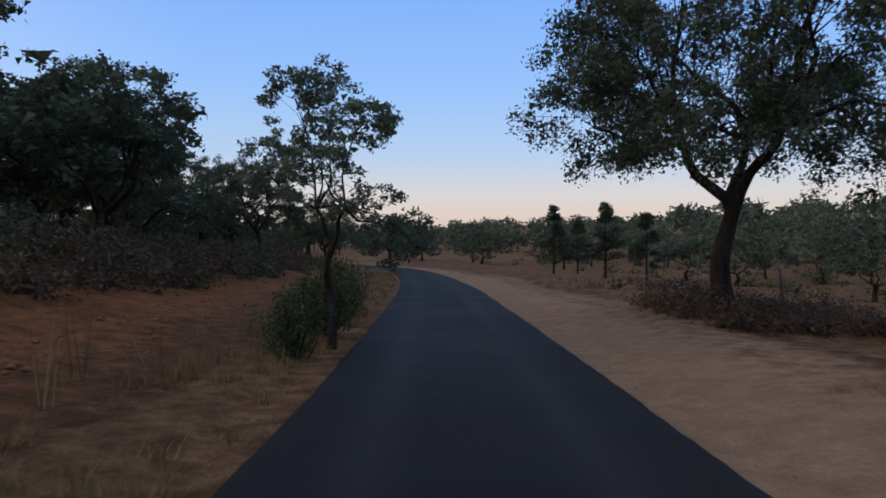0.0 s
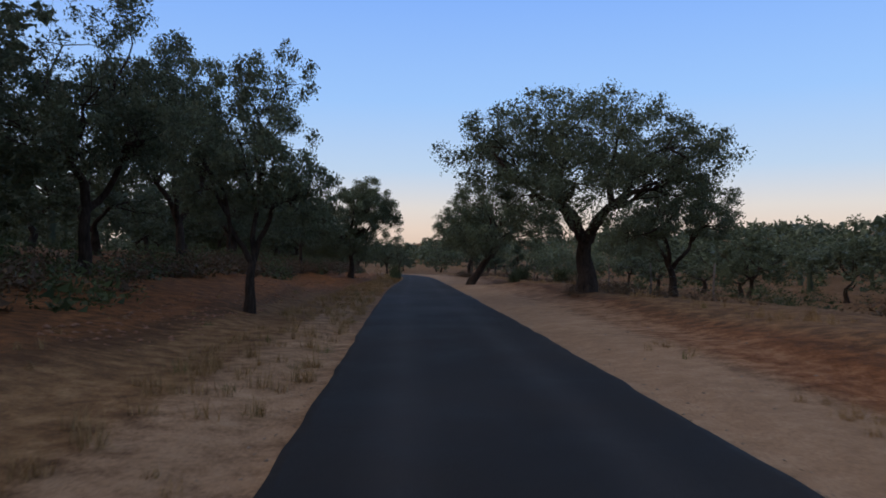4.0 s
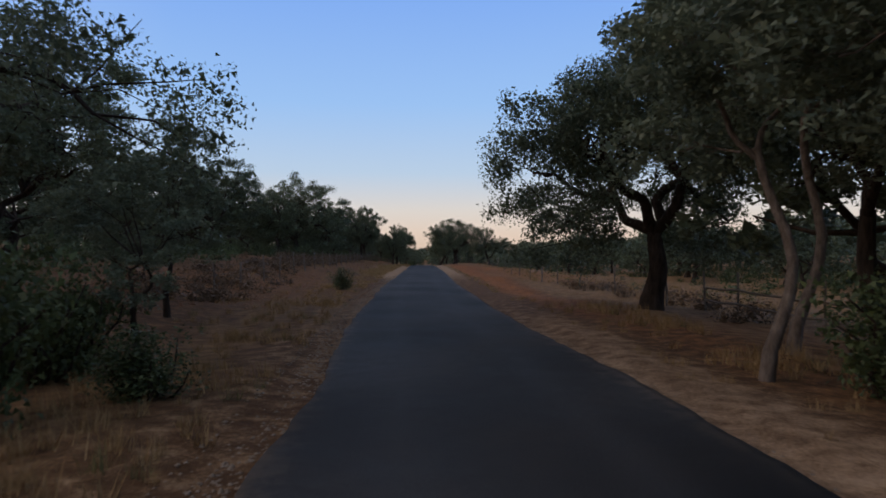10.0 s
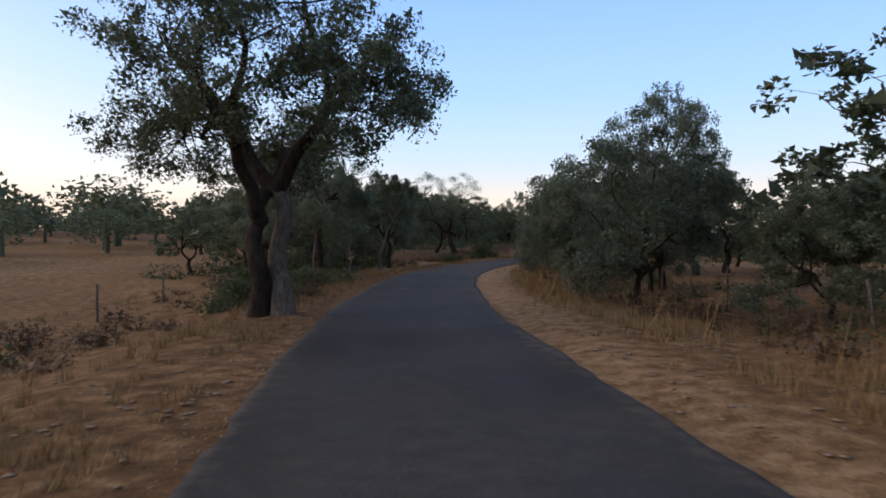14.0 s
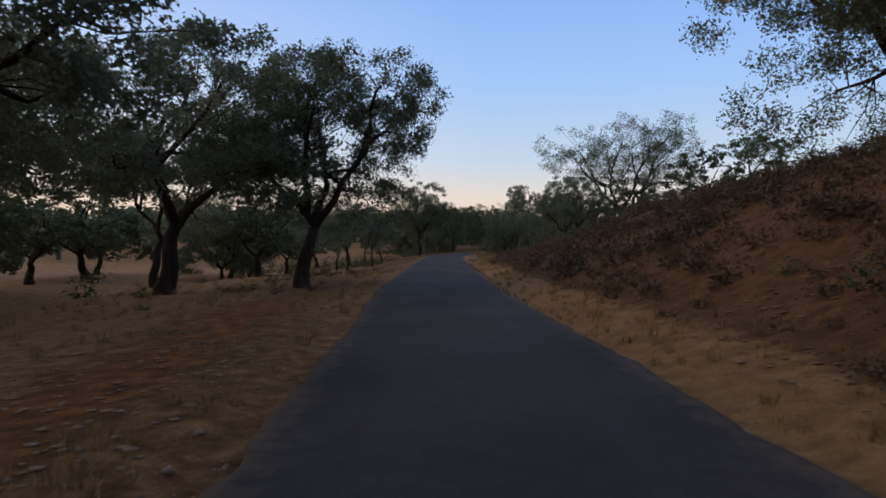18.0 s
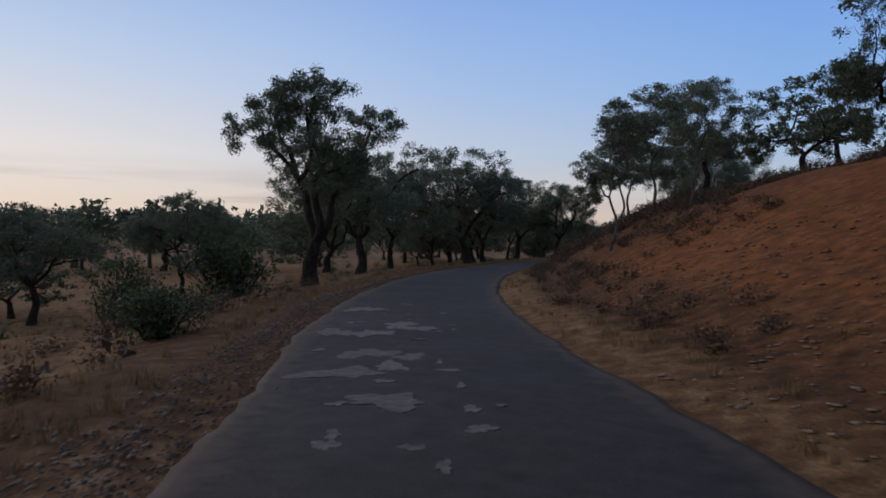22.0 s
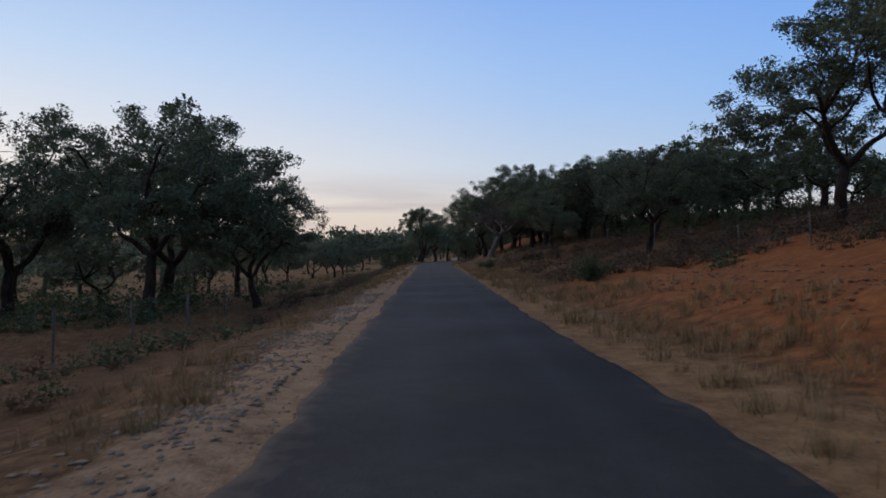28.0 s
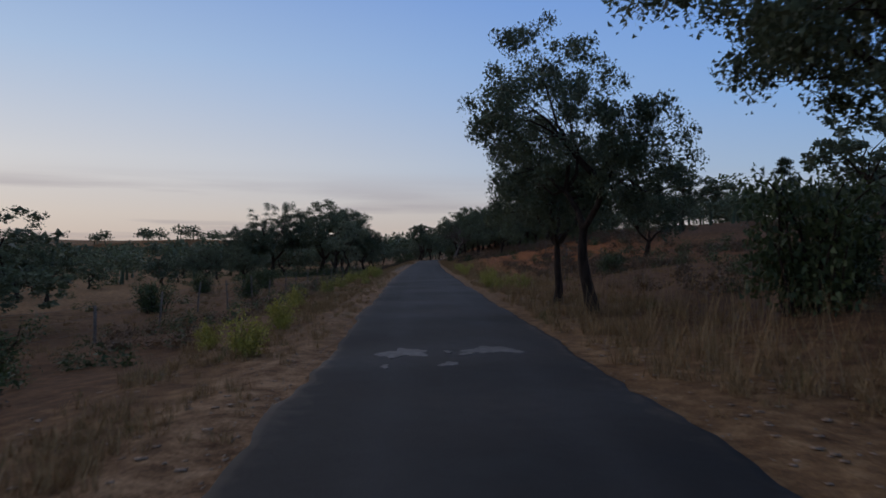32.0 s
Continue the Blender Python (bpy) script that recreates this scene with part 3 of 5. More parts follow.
def road_edges(s):
    """The ragged left and right edges of the asphalt."""
    rough = np.interp(s, [0, 70, 90, 180, 240, 330], [0.35, 0.5, 0.9, 0.8, 0.8, 1.2])
    w, v = rough * ragged(s, 501), rough * ragged(s, 502)
    at = [-150, 0, 30, 65, 100, 190, 260, 300, 330, 355, 390, 425, 450, 485, 515, 540, 600]
    near = np.interp(s, at, [1.68, 1.72, 1.80, 1.74, 1.82, 1.86, 1.88, 1.98, 2.20, 2.15, 2.00, 1.96, 1.88, 2.08, 2.02, 1.92, 1.92])
    off = np.interp(s, at, [1.68, 1.72, 1.84, 1.76, 1.88, 1.92, 1.85, 1.92, 2.12, 2.12, 2.04, 2.02, 1.80, 1.84, 1.84, 1.84, 1.84])
    return -near - w, off + v


def build_road():
    ss = np.arange(-148, 604, 0.22)
    lo, hi = road_edges(ss)
    frac = np.array([0, 0.004, 0.03, 0.1, 0.2, 0.3, 0.4, 0.5, 0.6, 0.7, 0.8, 0.9, 0.97, 0.996, 1.0])
    k = len(frac)
    s = np.repeat(ss, k)
    u = (lo[:, None] + (hi - lo)[:, None] * frac).ravel()
    x, y = spot(s, u)
    z = grade(s) + 0.02 - 0.008 * np.abs(u) + 0.004 * wave(x, y, 3.7, 8) + 0.0012 * wave(x, y, 0.9, 9)
    col = np.tile(np.arange(k), len(ss))
    z = np.where((col == 0) | (col == k - 1), z - 0.12, z)
    me = mesh_of("road", np.stack([x, y, z], 1), grid_faces(len(ss), k), ASPHALT, True)
    uv = me.uv_layers.new(name="along")
    vi = np.empty(len(me.loops), np.int32)
    me.loops.foreach_get("vertex_index", vi)
    uv.data.foreach_set("uv", np.stack([u[vi], s[vi]], 1).astype(np.float32).ravel())
    # older, greyer stretches
    age = np.interp(s, [-150, 75, 92, 150, 178, 192, 215, 300, 330, 372, 385, 415, 430, 480, 600], [.0, .0, .3, .2, .3, .8, .35, .25, .8, .6, .5, .45, .25, .2, .22])
    age = np.clip(age + 0.18 * wave(x, y, 6.0, 12), 0, 1)
    at = me.attributes.new("age", "FLOAT", "POINT")
    at.data.foreach_set("value", age.astype(np.float32))
    return tagged(new("road", me), "narrow worn dark grey asphalt road with crumbling edges", "road", kind="structure")


build_road()


# ---- plants ----
def tube(path, radii, sides):
    """A tapering tube along a path: vertices and faces."""
    path = np.asarray(path, float)
    n = len(path)
    d = np.gradient(path, axis=0)
    d /= np.linalg.norm(d, axis=1)[:, None] + 1e-9
    ref = np.eye(3)[np.abs(path[-1] - path[0]).argmin()]
    a = np.cross(d, ref)
    a /= np.linalg.norm(a, axis=1)[:, None] + 1e-9
    b = np.cross(d, a)
    ang = np.arange(sides) * 6.28318 / sides
    ring = a[:, None] * np.cos(ang)[None, :, None] + b[:, None] * np.sin(ang)[None, :, None]
    v = path[:, None] + ring * np.asarray(radii, float)[:, None, None]
    i = np.arange((n - 1) * sides)
    r, c = i // sides, i % sides
    f = np.stack([r * sides + c, r * sides + (c + 1) % sides, (r + 1) * sides + (c + 1) % sides, (r + 1) * sides + c], 1)
    return v.reshape(-1, 3), f


class Wood:
    """Gathers the tubes of one piece of wood."""

    def __init__(self, rnd):
        self.v, self.f, self.n, self.rnd = [], [], 0, rnd

    def add(self, path, radii, sides):
        v, f = tube(path, radii, sides)
        self.v.append(v)
        self.f.append(f + self.n)
        self.n += len(v)

    def wander(self, steps, size):
        """A smooth sideways drift that is nothing at both ends."""
        t = np.linspace(0, 1, steps)[:, None]
        k = self.rnd.normal(0, size, (3, 3))
        return sum(k[j] / (j + 1) * np.sin(math.pi * (j + 1) * t) for j in range(3))

    def limb(self, a, b, r0, r1, sides, sag=0.0, kink=0.1, steps=7):
        """A crooked limb from a to b; gives its points."""
        a, b = np.asarray(a, float), np.asarray(b, float)
        t = np.linspace(0, 1, steps)[:, None]
        far = np.linalg.norm(b - a)
        path = a + (b - a) * t + self.wander(steps, kink * far)
        path[:, 2] += sag * far * np.sin(math.pi * t[:, 0])
        self.add(path, r0 + (r1 - r0) * t[:, 0] ** 0.8, sides)
        return path

    def mesh(self, mat, name="trunk"):
        return mesh_of(name, np.vstack(self.v), np.vstack(self.f), mat, True)


def leaf_cards(centres, count, spread_r, size, rnd, droop=0.0, long=1.5):
    """Small pointed leaves strewn round the centres: vertices and triangles."""
    n = len(centres) * count
    off = rnd.normal(0, 1, (n, 3))
    off *= rnd.uniform(0, 1, (n, 1)) ** 0.5 / np.linalg.norm(off, axis=1)[:, None]
    c = np.repeat(centres, count, 0) + off * spread_r * 1.9 * np.array([1, 1, 0.75])
    if droop:
        c[:, 2] -= np.abs(rnd.normal(0, droop, n))
    a = rnd.normal(0, 1, (n, 3))
    a /= np.linalg.norm(a, axis=1)[:, None]
    b = np.cross(a, rnd.normal(0, 1, (n, 3)))
    b /= np.linalg.norm(b, axis=1)[:, None] + 1e-9
    s = size * rnd.uniform(0.6, 1.3, (n, 1))
    v = np.stack([c - a * s * long * 0.4 - b * s * 0.45, c - a * s * long * 0.25 + b * s * 0.5, c + a * s * long * 0.6], 1)
    return v.reshape(-1, 3), np.arange(n * 3).reshape(n, 3)


def leafy(cents, count, spread_r, size, rnd, mat, wood=None, bark=None, droop=0.0, name="crown", long=1.5, core=None, thick=0.2):
    """Leaves, with the twigs that carry them and the thick leafage inside, as one mesh."""
    v, f = leaf_cards(cents, count, spread_r, size, rnd, droop, long)
    if core is not None and len(core):
        cv, cf = leaf_cards(core, 1, 0.1, thick, rnd, 0.0, 1.2)
        f = np.vstack([f, cf + len(v)])
        v = np.vstack([v, cv])
    if wood is None or not wood.v:
        return mesh_of(name, v, f, mat)
    tv, q = np.vstack(wood.v), np.vstack(wood.f)
    tf = np.vstack([q[:, [0, 1, 2]], q[:, [0, 2, 3]]])
    me = mesh_of(name, np.vstack([v, tv]), np.vstack([f, tf + len(v)]), mat)
    me.materials.append(bark)
    me.polygons.foreach_set("material_index", np.r_[np.zeros(len(f), np.int32), np.ones(len(tf), np.int32)])
    return me


def in_lobe(centre, radii, n, rnd, shell=0.55):
    """Points in an ellipsoid, more of them towards its skin and its upper side."""
    d = rnd.normal(0, 1, (n, 3))
    d[:, 2] += 0.15
    d /= np.linalg.norm(d, axis=1)[:, None]
    r = rnd.uniform(shell**3, 1.0, n) ** (1 / 3)
    return np.asarray(centre) + d * r[:, None] * np.asarray(radii)


def oak_meshes(seed, height=8.0, width=8.0, fork=2.2, lean=(0.0, 0.0), girth=0.32, lobes=9, leaves=34000, leaf=0.064,
               stems=3, bare=0.0, bark=None, foliage=None, flat=0.6, low=0.26, twin=False, clumps=290, split=True, twigs=8, sides=10, inner=4600, thick=0.13, puff=0.027):
    """Trunk, limbs and crown of a cork oak of that size, standing on the origin: part names and meshes."""
    rnd = np.random.RandomState(seed)
    bark = bark or OAK_BARK
    out = []
    top = np.array([lean[0] * fork, lean[1] * fork, fork])
    roots = rnd.uniform(0, 6.28)
    starts = [np.zeros(3)] if not twin else [np.array([0.26, 0, 0]), np.array([-0.3, 0.1, 0])]
    tops = []
    for k, st in enumerate(starts):
        wood = Wood(rnd)
        tp = top + (np.array([0.5, 0.2, 0.5]) * rnd.uniform(-1, 1, 3) if twin else 0)
        steps = 9
        t = np.linspace(0, 1, steps)
        path = st + (tp - st) * t[:, None] + wood.wander(steps, 0.05 * fork) * [1, 1, 0]
        path[0, 2] = -0.45
        rad = girth * (1.0 - 0.40 * t) * (0.72 if twin else 1.0)
        rad[0] *= 1.3
        rad[1] *= 1.12
        wood.add(path, rad, sides)
        out.append(("trunk", wood.mesh(PALE_BARK if twin and k == 0 else bark)))
        tops.append(tp)
    # lobes of the crown
    cz, half = height * (1 + low) / 2, height * (1 - low) / 2
    lob = []
    mid = np.array([lean[0] * fork * 1.3, lean[1] * fork * 1.3, 0])
    ring = lobes - 2
    for k in range(lobes):
        ang = roots + k * 6.283 / ring + rnd.uniform(-0.35, 0.35)
        if k >= ring:
            c = np.array([rnd.normal(0, 0.09 * width), rnd.normal(0, 0.09 * width), cz + half * rnd.uniform(0.4, 0.62)])
            r = width * rnd.uniform(0.20, 0.26)
        else:
            reach = width * rnd.uniform(0.24, 0.36)
            c = np.array([math.cos(ang) * reach, math.sin(ang) * reach, cz + half * rnd.uniform(-0.6, 0.36)])
            r = width * rnd.uniform(0.16, 0.23)
        lob.append((c + mid, np.array([r, r, min(r * rnd.uniform(flat, flat + 0.3), half * 0.6)])))
    # limbs to the lobes, and twigs inside them
    joints, spare = [], Wood(rnd)
    for k in range(stems):
        st = tops[k % len(tops)]
        ang = roots + k * 6.283 / stems
        e = st + np.array([math.cos(ang) * width * 0.13, math.sin(ang) * width * 0.13, (cz - fork) * rnd.uniform(0.35, 0.6)])
        wood = Wood(rnd) if split else spare
        wood.limb(st - [0, 0, 0.1], e, girth * 0.56, girth * 0.34, max(5, sides - 3), 0.0, 0.07)
        if split:
            out.append(("limb", wood.mesh(bark, "limb")))
        joints.append(e)
    joints += tops
    cents = []
    per = max(4, clumps // len(lob))
    for c, r in lob:
        j = min(joints, key=lambda q: np.linalg.norm(q - c) + rnd.uniform(0, 0.4))
        wood = Wood(rnd) if split else spare
        p = wood.limb(j, c, girth * 0.34, girth * 0.10, 6 if split else 4, 0.05, 0.08, 7 if split else 4)
        if split:
            out.append(("limb", wood.mesh(bark, "limb")))
        pts = in_lobe(c, r, per, rnd)
        cents.append(pts[rnd.uniform(0, 1, len(pts)) > bare])
        for q in pts[:: max(1, len(pts) // max(1, twigs))][:twigs]:
            spare.limb(p[rnd.randint(2, len(p))], q, girth * 0.09, girth * 0.02, 3, 0.0, 0.1, 4)
    cents = np.vstack(cents)
    if len(cents):
        # a few stray sprays past the outline and hanging below it
        stray = cents[rnd.randint(0, len(cents), len(cents) // 10)] + rnd.normal(0, 0.025 * width, (len(cents) // 10, 3))
        cents = np.vstack([cents, stray])
        core = np.repeat(cents, max(1, inner // len(cents)), 0)
        core = core + np.clip(rnd.normal(0, 0.55, core.shape), -0.8, 0.8) * puff * width * [1, 1, 0.7]
        out.append(("crown", leafy(cents, max(3, leaves // len(cents)), puff * width, leaf, rnd, foliage or OAK_LEAF, spare, bark, 0.012 * width, core=core, thick=thick)))
    else:
        out.append(("bare_crown", spare.mesh(bark, "bare_crown")))
    return out


def pine_meshes(seed, height=7.0, width=3.6):
    rnd = np.random.RandomState(seed)
    wood = Wood(rnd)
    wood.add([(0, 0, -0.3), (0.03, 0, height * 0.3), (0, 0.05, height * 0.65), (0.02, 0, height * 0.98)], [0.13, 0.10, 0.06, 0.015], 7)
    cents = []
    for k in range(60):
        z = height * rnd.uniform(0.16, 0.97)
        r = width * 0.55 * (1.04 - z / height) ** 0.8 * rnd.uniform(0.6, 1.0)
        a = rnd.uniform(0, 6.28)
        e = np.array([math.cos(a) * r, math.sin(a) * r, z + 0.25 * r])
        wood.limb((0, 0, z - 0.1), e, 0.035, 0.01, 4, 0, 0.05, 4)
        cents += [e, e * [0.6, 0.6, 1]]
    stem, wood.v, wood.f = Wood(rnd), wood.v[1:], [q - len(wood.v[0]) for q in wood.f[1:]]
    stem.add([(0, 0, -0.3), (0.03, 0, height * 0.3), (0, 0.05, height * 0.65), (0.02, 0, height * 0.98)], [0.13, 0.10, 0.06, 0.015], 7)
    return [("trunk", stem.mesh(OAK_BARK)), ("crown", leafy(np.array(cents), 40, 0.20, 0.09, rnd, PINE_LEAF, wood, OAK_BARK, 0.0, "crown", 2.6))]


def bush_meshes(seed, height, width, leaves, leaf, mat, stalks=9, stem=None):
    rnd = np.random.RandomState(seed)
    wood = Wood(rnd)
    cents = []
    for k in range(stalks):
        a, r = rnd.uniform(0, 6.28), width * 0.42 * math.sqrt(rnd.uniform(0.02, 1))
        e = np.array([math.cos(a) * r, math.sin(a) * r, height * rnd.uniform(0.5, 0.95) * (1 - 0.45 * (2 * r / width) ** 2)])
        wood.limb((e[0] * 0.2, e[1] * 0.2, -0.1), e, 0.022 * height ** 0.5, 0.006, 4, 0.0, 0.07, 5)
        for q in np.linspace(0.25, 1, 5):
            cents.append(e * [0.25 + 0.75 * q, 0.25 + 0.75 * q, q] + rnd.normal(0, 0.07 * width, 3))
    cents = np.array(cents)
    cents[:, 2] = np.maximum(cents[:, 2], 0.08 * height)
    return [("woody_stem", wood.mesh(stem or OAK_BARK, "woody_stem")), ("foliage", leafy(cents, max(3, leaves // len(cents)), 0.085 * width, leaf, rnd, mat, name="foliage"))]


def plant(name, meshes, s, u, label, category, group="", turn=None, size=1.0, tall=1.0, sink=0.0, labels=None):
    """Stands a plant on the ground beside the road."""
    x, y = spot(s, u)
    z = float(land(x, y)[0])
    if turn is None:
        turn = (s * 37.0 + u * 91.0) % 360
    ob = thing(name, float(x), float(y), z - sink, label, category, group)
    ob.matrix_basis = pose(float(x), float(y), z - sink, 0, 0, turn) @ Matrix.Diagonal((size, size, size * tall, 1))
    for k, me in meshes:
        p = part(k, me, ob, (labels or {}).get(k, ""))
        if k == "bare_crown":
            tagged(p, "bare bleached branches", kind="stuff")
        if k == "woody_stem":
            tagged(p, "thin woody stems", kind="stuff")
    return ob


# ---- trees that stand by the road ----
OAKS = [oak_meshes(11 + k, 8.0, 8.0, fork=(2.0, 2.4, 1.8, 2.6, 2.2, 1.6)[k], lean=((0.15, 0), (-0.1, 0.1), (0.3, 0), (0, 0), (0.05, -0.1), (-0.2, 0))[k],
                   girth=(0.24, 0.22, 0.23, 0.23, 0.20, 0.25)[k], lobes=(12, 11, 13, 12, 11, 13)[k], stems=(3, 2, 3, 4, 3, 3)[k]) for k in range(6)]
LIGHT = [oak_meshes(111 + k, 8.0, 8.0, fork=(2.0, 2.4, 1.8, 2.6, 2.2, 1.6)[k], lean=((0.2, 0), (-0.1, 0.1), (0.3, 0), (0, 0.1), (0.05, -0.1), (-0.25, 0))[k],
                    girth=(0.24, 0.22, 0.23, 0.23, 0.20, 0.25)[k], lobes=(12, 11, 13, 12, 11, 13)[k], stems=(3, 2, 3, 4, 3, 3)[k], foliage=PALE_LEAF, inner=3600) for k in range(6)]
BUSHY = [oak_meshes(121 + k, 5.6, 6.0, fork=0.9, lean=((0.15, 0), (-0.1, 0.1), (0, 0))[k], girth=0.13, lobes=14, stems=4, leaves=30000, leaf=0.058, clumps=260, inner=4000, thick=0.12, low=-0.02,
                    puff=0.034, foliage=PALE_LEAF) for k in range(3)]
MIDS = [oak_meshes(41 + k, 6.0, 6.4, fork=(1.3, 1.6, 1.1, 1.4)[k], lean=((0.2, 0), (0, 0.15), (-0.25, 0), (0, 0))[k], girth=0.2, lobes=9, stems=2,
                   leaves=6500, leaf=0.105, clumps=170, split=False, twigs=2, sides=7, low=0.12, inner=450, thick=0.3) for k in range(4)]
FARS = [oak_meshes(61 + k, 6.0, 6.6, fork=1.3, girth=0.2, lobes=8, stems=1, leaves=2400, leaf=0.165, clumps=130, split=False, twigs=0, sides=5, low=0.1, inner=220, thick=0.4) for k in range(4)]
SLIM = [oak_meshes(81 + k, 7.5, 3.4, fork=(3.0, 2.6, 3.3)[k], lean=((0.12, 0), (-0.15, 0.05), (0.05, 0))[k], girth=0.066, lobes=8, stems=2, leaves=13000,
                   leaf=0.055, low=0.2, bark=PALE_BARK, flat=0.8, foliage=PALE_LEAF, clumps=190, puff=0.040, sides=8, inner=500, thick=0.13) for k in range(3)]
THIN = [oak_meshes(91 + k, 5.0, 2.8, fork=1.6, girth=0.07, lobes=8, stems=2, leaves=12000, leaf=0.045, low=0.22, flat=0.9, foliage=PALE_LEAF, clumps=200, split=False, sides=7, inner=200, thick=0.10) for k in range(2)]


def facing(s):
    """The turn that lays a thing's x axis across the road."""
    return math.degrees(math.atan2(np.interp(s, STATION, SIDE[:, 1]), np.interp(s, STATION, SIDE[:, 0])))


OAK_LABEL = "evergreen cork oak with dark bark and grey-green crown"
# kind, station, offset, height, width, turn
ROADSIDE = [
    (3, 19.0, -8.6, 5.6, 4.8, 200), (4, -43, -24, 8.8, 10.0, 30),
    (2, 42, -9.9, 9.6, 7.2, 120), (1, 27, -11.5, 6.8, 6.0, 15), (5, 54.3, -4.6, 6.4, 4.2, 250), (0, 51, -10.0, 8.0, 6.5, 77),
    (3, 61, -14.0, 8.5, 7.5, 140), (4, 47, -15.5, 8.0, 7.0, 310), (5, 36, 12.5, 7.4, 7.0, 33), (2, -26, -14, 8.2, 7.5, 99),
    (4, -52, -12, 8.0, 7.6, 210), (1, -66, -19, 9.0, 8.0, 340), (3, -84, 0.0, 6.6, 7.5, 20), (0, -62, -7.5, 6.5, 6.5, 170),
]
ROADSIDE_B = [
    (3, 95, -22.0, 10.0, 10.5, 100), (0, 106, -30.0, 9.0, 10, 5), (4, 71, -20, 8.5, 9.0, 130),
    (1, 159.6, 8.2, 9.0, 7.5, 20), (0, 187.9, 10.7, 9.2, 8.6, 45), (3, 193.0, -6.0, 6.2, 5.0, 80),
    (1, 212.0, 9.8, 8.8, 5.0, 150), (0, 210.2, -5.2, 8.4, 5.8, 230),
    (3, 185.3, 5.0, 5.4, 6.4, 300), (4, 163.5, 9.5, 8.0, 7.5, 90), (2, 178, 8.5, 7.0, 6.5, 44), (5, 199, -9.5, 7.0, 6.0, 310), (4, 163, -16.5, 8.5, 9.5, 60), (2, 152, -13.0, 7.5, 9.0, 10), (2, 240, 12.5, 7.0, 6.5, 160),
]
ROADSIDE_C = [
    (0, 288.0, -10.0, 10.4, 11.0, 65), (4, 278, -14, 8.5, 9.0, 120), (3, 295, -13.0, 9.0, 9.5, 200),
    (5, 311.4, -8.2, 11.4, 13.6, 20), (4, 321.5, -11.8, 10.0, 9.5, 70), (0, 302, -9.6, 10.0, 10.0, 280), (0, 333.1, -9.4, 10.2, 11.0, 140), (2, 325, -16, 9.0, 10.0, 30),
    (3, 315.6, -10.2, 6.0, 5.5, 160), (1, 327, 13.0, 7.6, 8.0, 10),
    (0, 262, 9.5, 5.0, 4.5, 45), (4, 252, -8, 6.0, 6.0, 300), (2, 244, -12, 6.5, 6.5, 220), (3, 265.5, -14, 5.5, 5.5, 12), (1, 350, 17, 6.4, 6.0, 200),
]
ROADSIDE_D = [
    (3, 395.5, 10.2, 9.2, 8.4, 10), (0, 404.6, 10.4, 7.8, 8.0, 290),
    (2, 384, 13.0, 9.0, 8.6, 180), (4, 411, 14.5, 7.4, 8.4, 20), (5, 373, 15, 8.2, 9, 260), (3, 366, 13, 8.0, 9.5, 160), (1, 420, 8.6, 5.0, 5.0, 80),
    (2, 431.4, -16.0, 11.0, 13.5, 10), (0, 437, -22, 10.5, 11.0, 130), (3, 444, -12.0, 9.0, 9.0, 240), (4, 421.4, -30, 8.6, 8.0, 60),
    (0, 460.3, 15.3, 9.2, 11.6, 200), (4, 444.3, 16.2, 9.4, 10.6, 75), (2, 488.9, 16.3, 5.2, 7.2, 330), (3, 436, 11, 5.6, 6.5, 190),
    (3, 519.6, 3.9, 6.2, 4.4, 30), (1, 523.7, 4.1, 7.6, 6.0, 110), (5, 533.6, 6.6, 8.8, 8.4, 200), (2, 424, 14.5, 6.6, 8.4, 20), (5, 396, 16, 7.4, 9.0, 70), (0, 410, 18, 7.0, 9.0, 140),
    (1, 424.5, -13.5, 7.6, 7.5, 30), (2, 440, -8.6, 6.5, 6.5, 300),
]
VALLEY = [
    (2, 373.5, -17.1, 4.6, 6.0, 20), (5, 377.3, -13.3, 5.6, 4.8, 140), (0, 369.0, -13.6, 4.0, 4.8, 210), (3, 355.5, -14.3, 4.4, 5.2, 75), (2, 365.0, -16.9, 3.8, 4.6, 300),
    (5, 388.6, -19.4, 6.2, 5.8, 40), (0, 380.5, -18.6, 5.0, 5.4, 260), (4, 351.0, -11.0, 4.8, 4.6, 10), (3, 394.0, -26.0, 5.2, 6.0, 330), (1, 361.5, -21.0, 5.0, 5.4, 120),
    (2, 438.2, -25.7, 6.4, 6.0, 60), (5, 462.0, -24.0, 4.2, 4.6, 200), (0, 471.0, -17.5, 3.6, 3.6, 15),
]
for kind, s, u, h, w, turn in ROADSIDE + ROADSIDE_B + ROADSIDE_C + ROADSIDE_D + VALLEY:
    plant("cork_oak", (LIGHT if 175 < s < 350 or 350 < s < 390 and u < -10 else OAKS)[kind], s, u, OAK_LABEL, "tree", "cork oaks by the road", turn, w * 1.1 / 8.0, h / (w * 1.1))

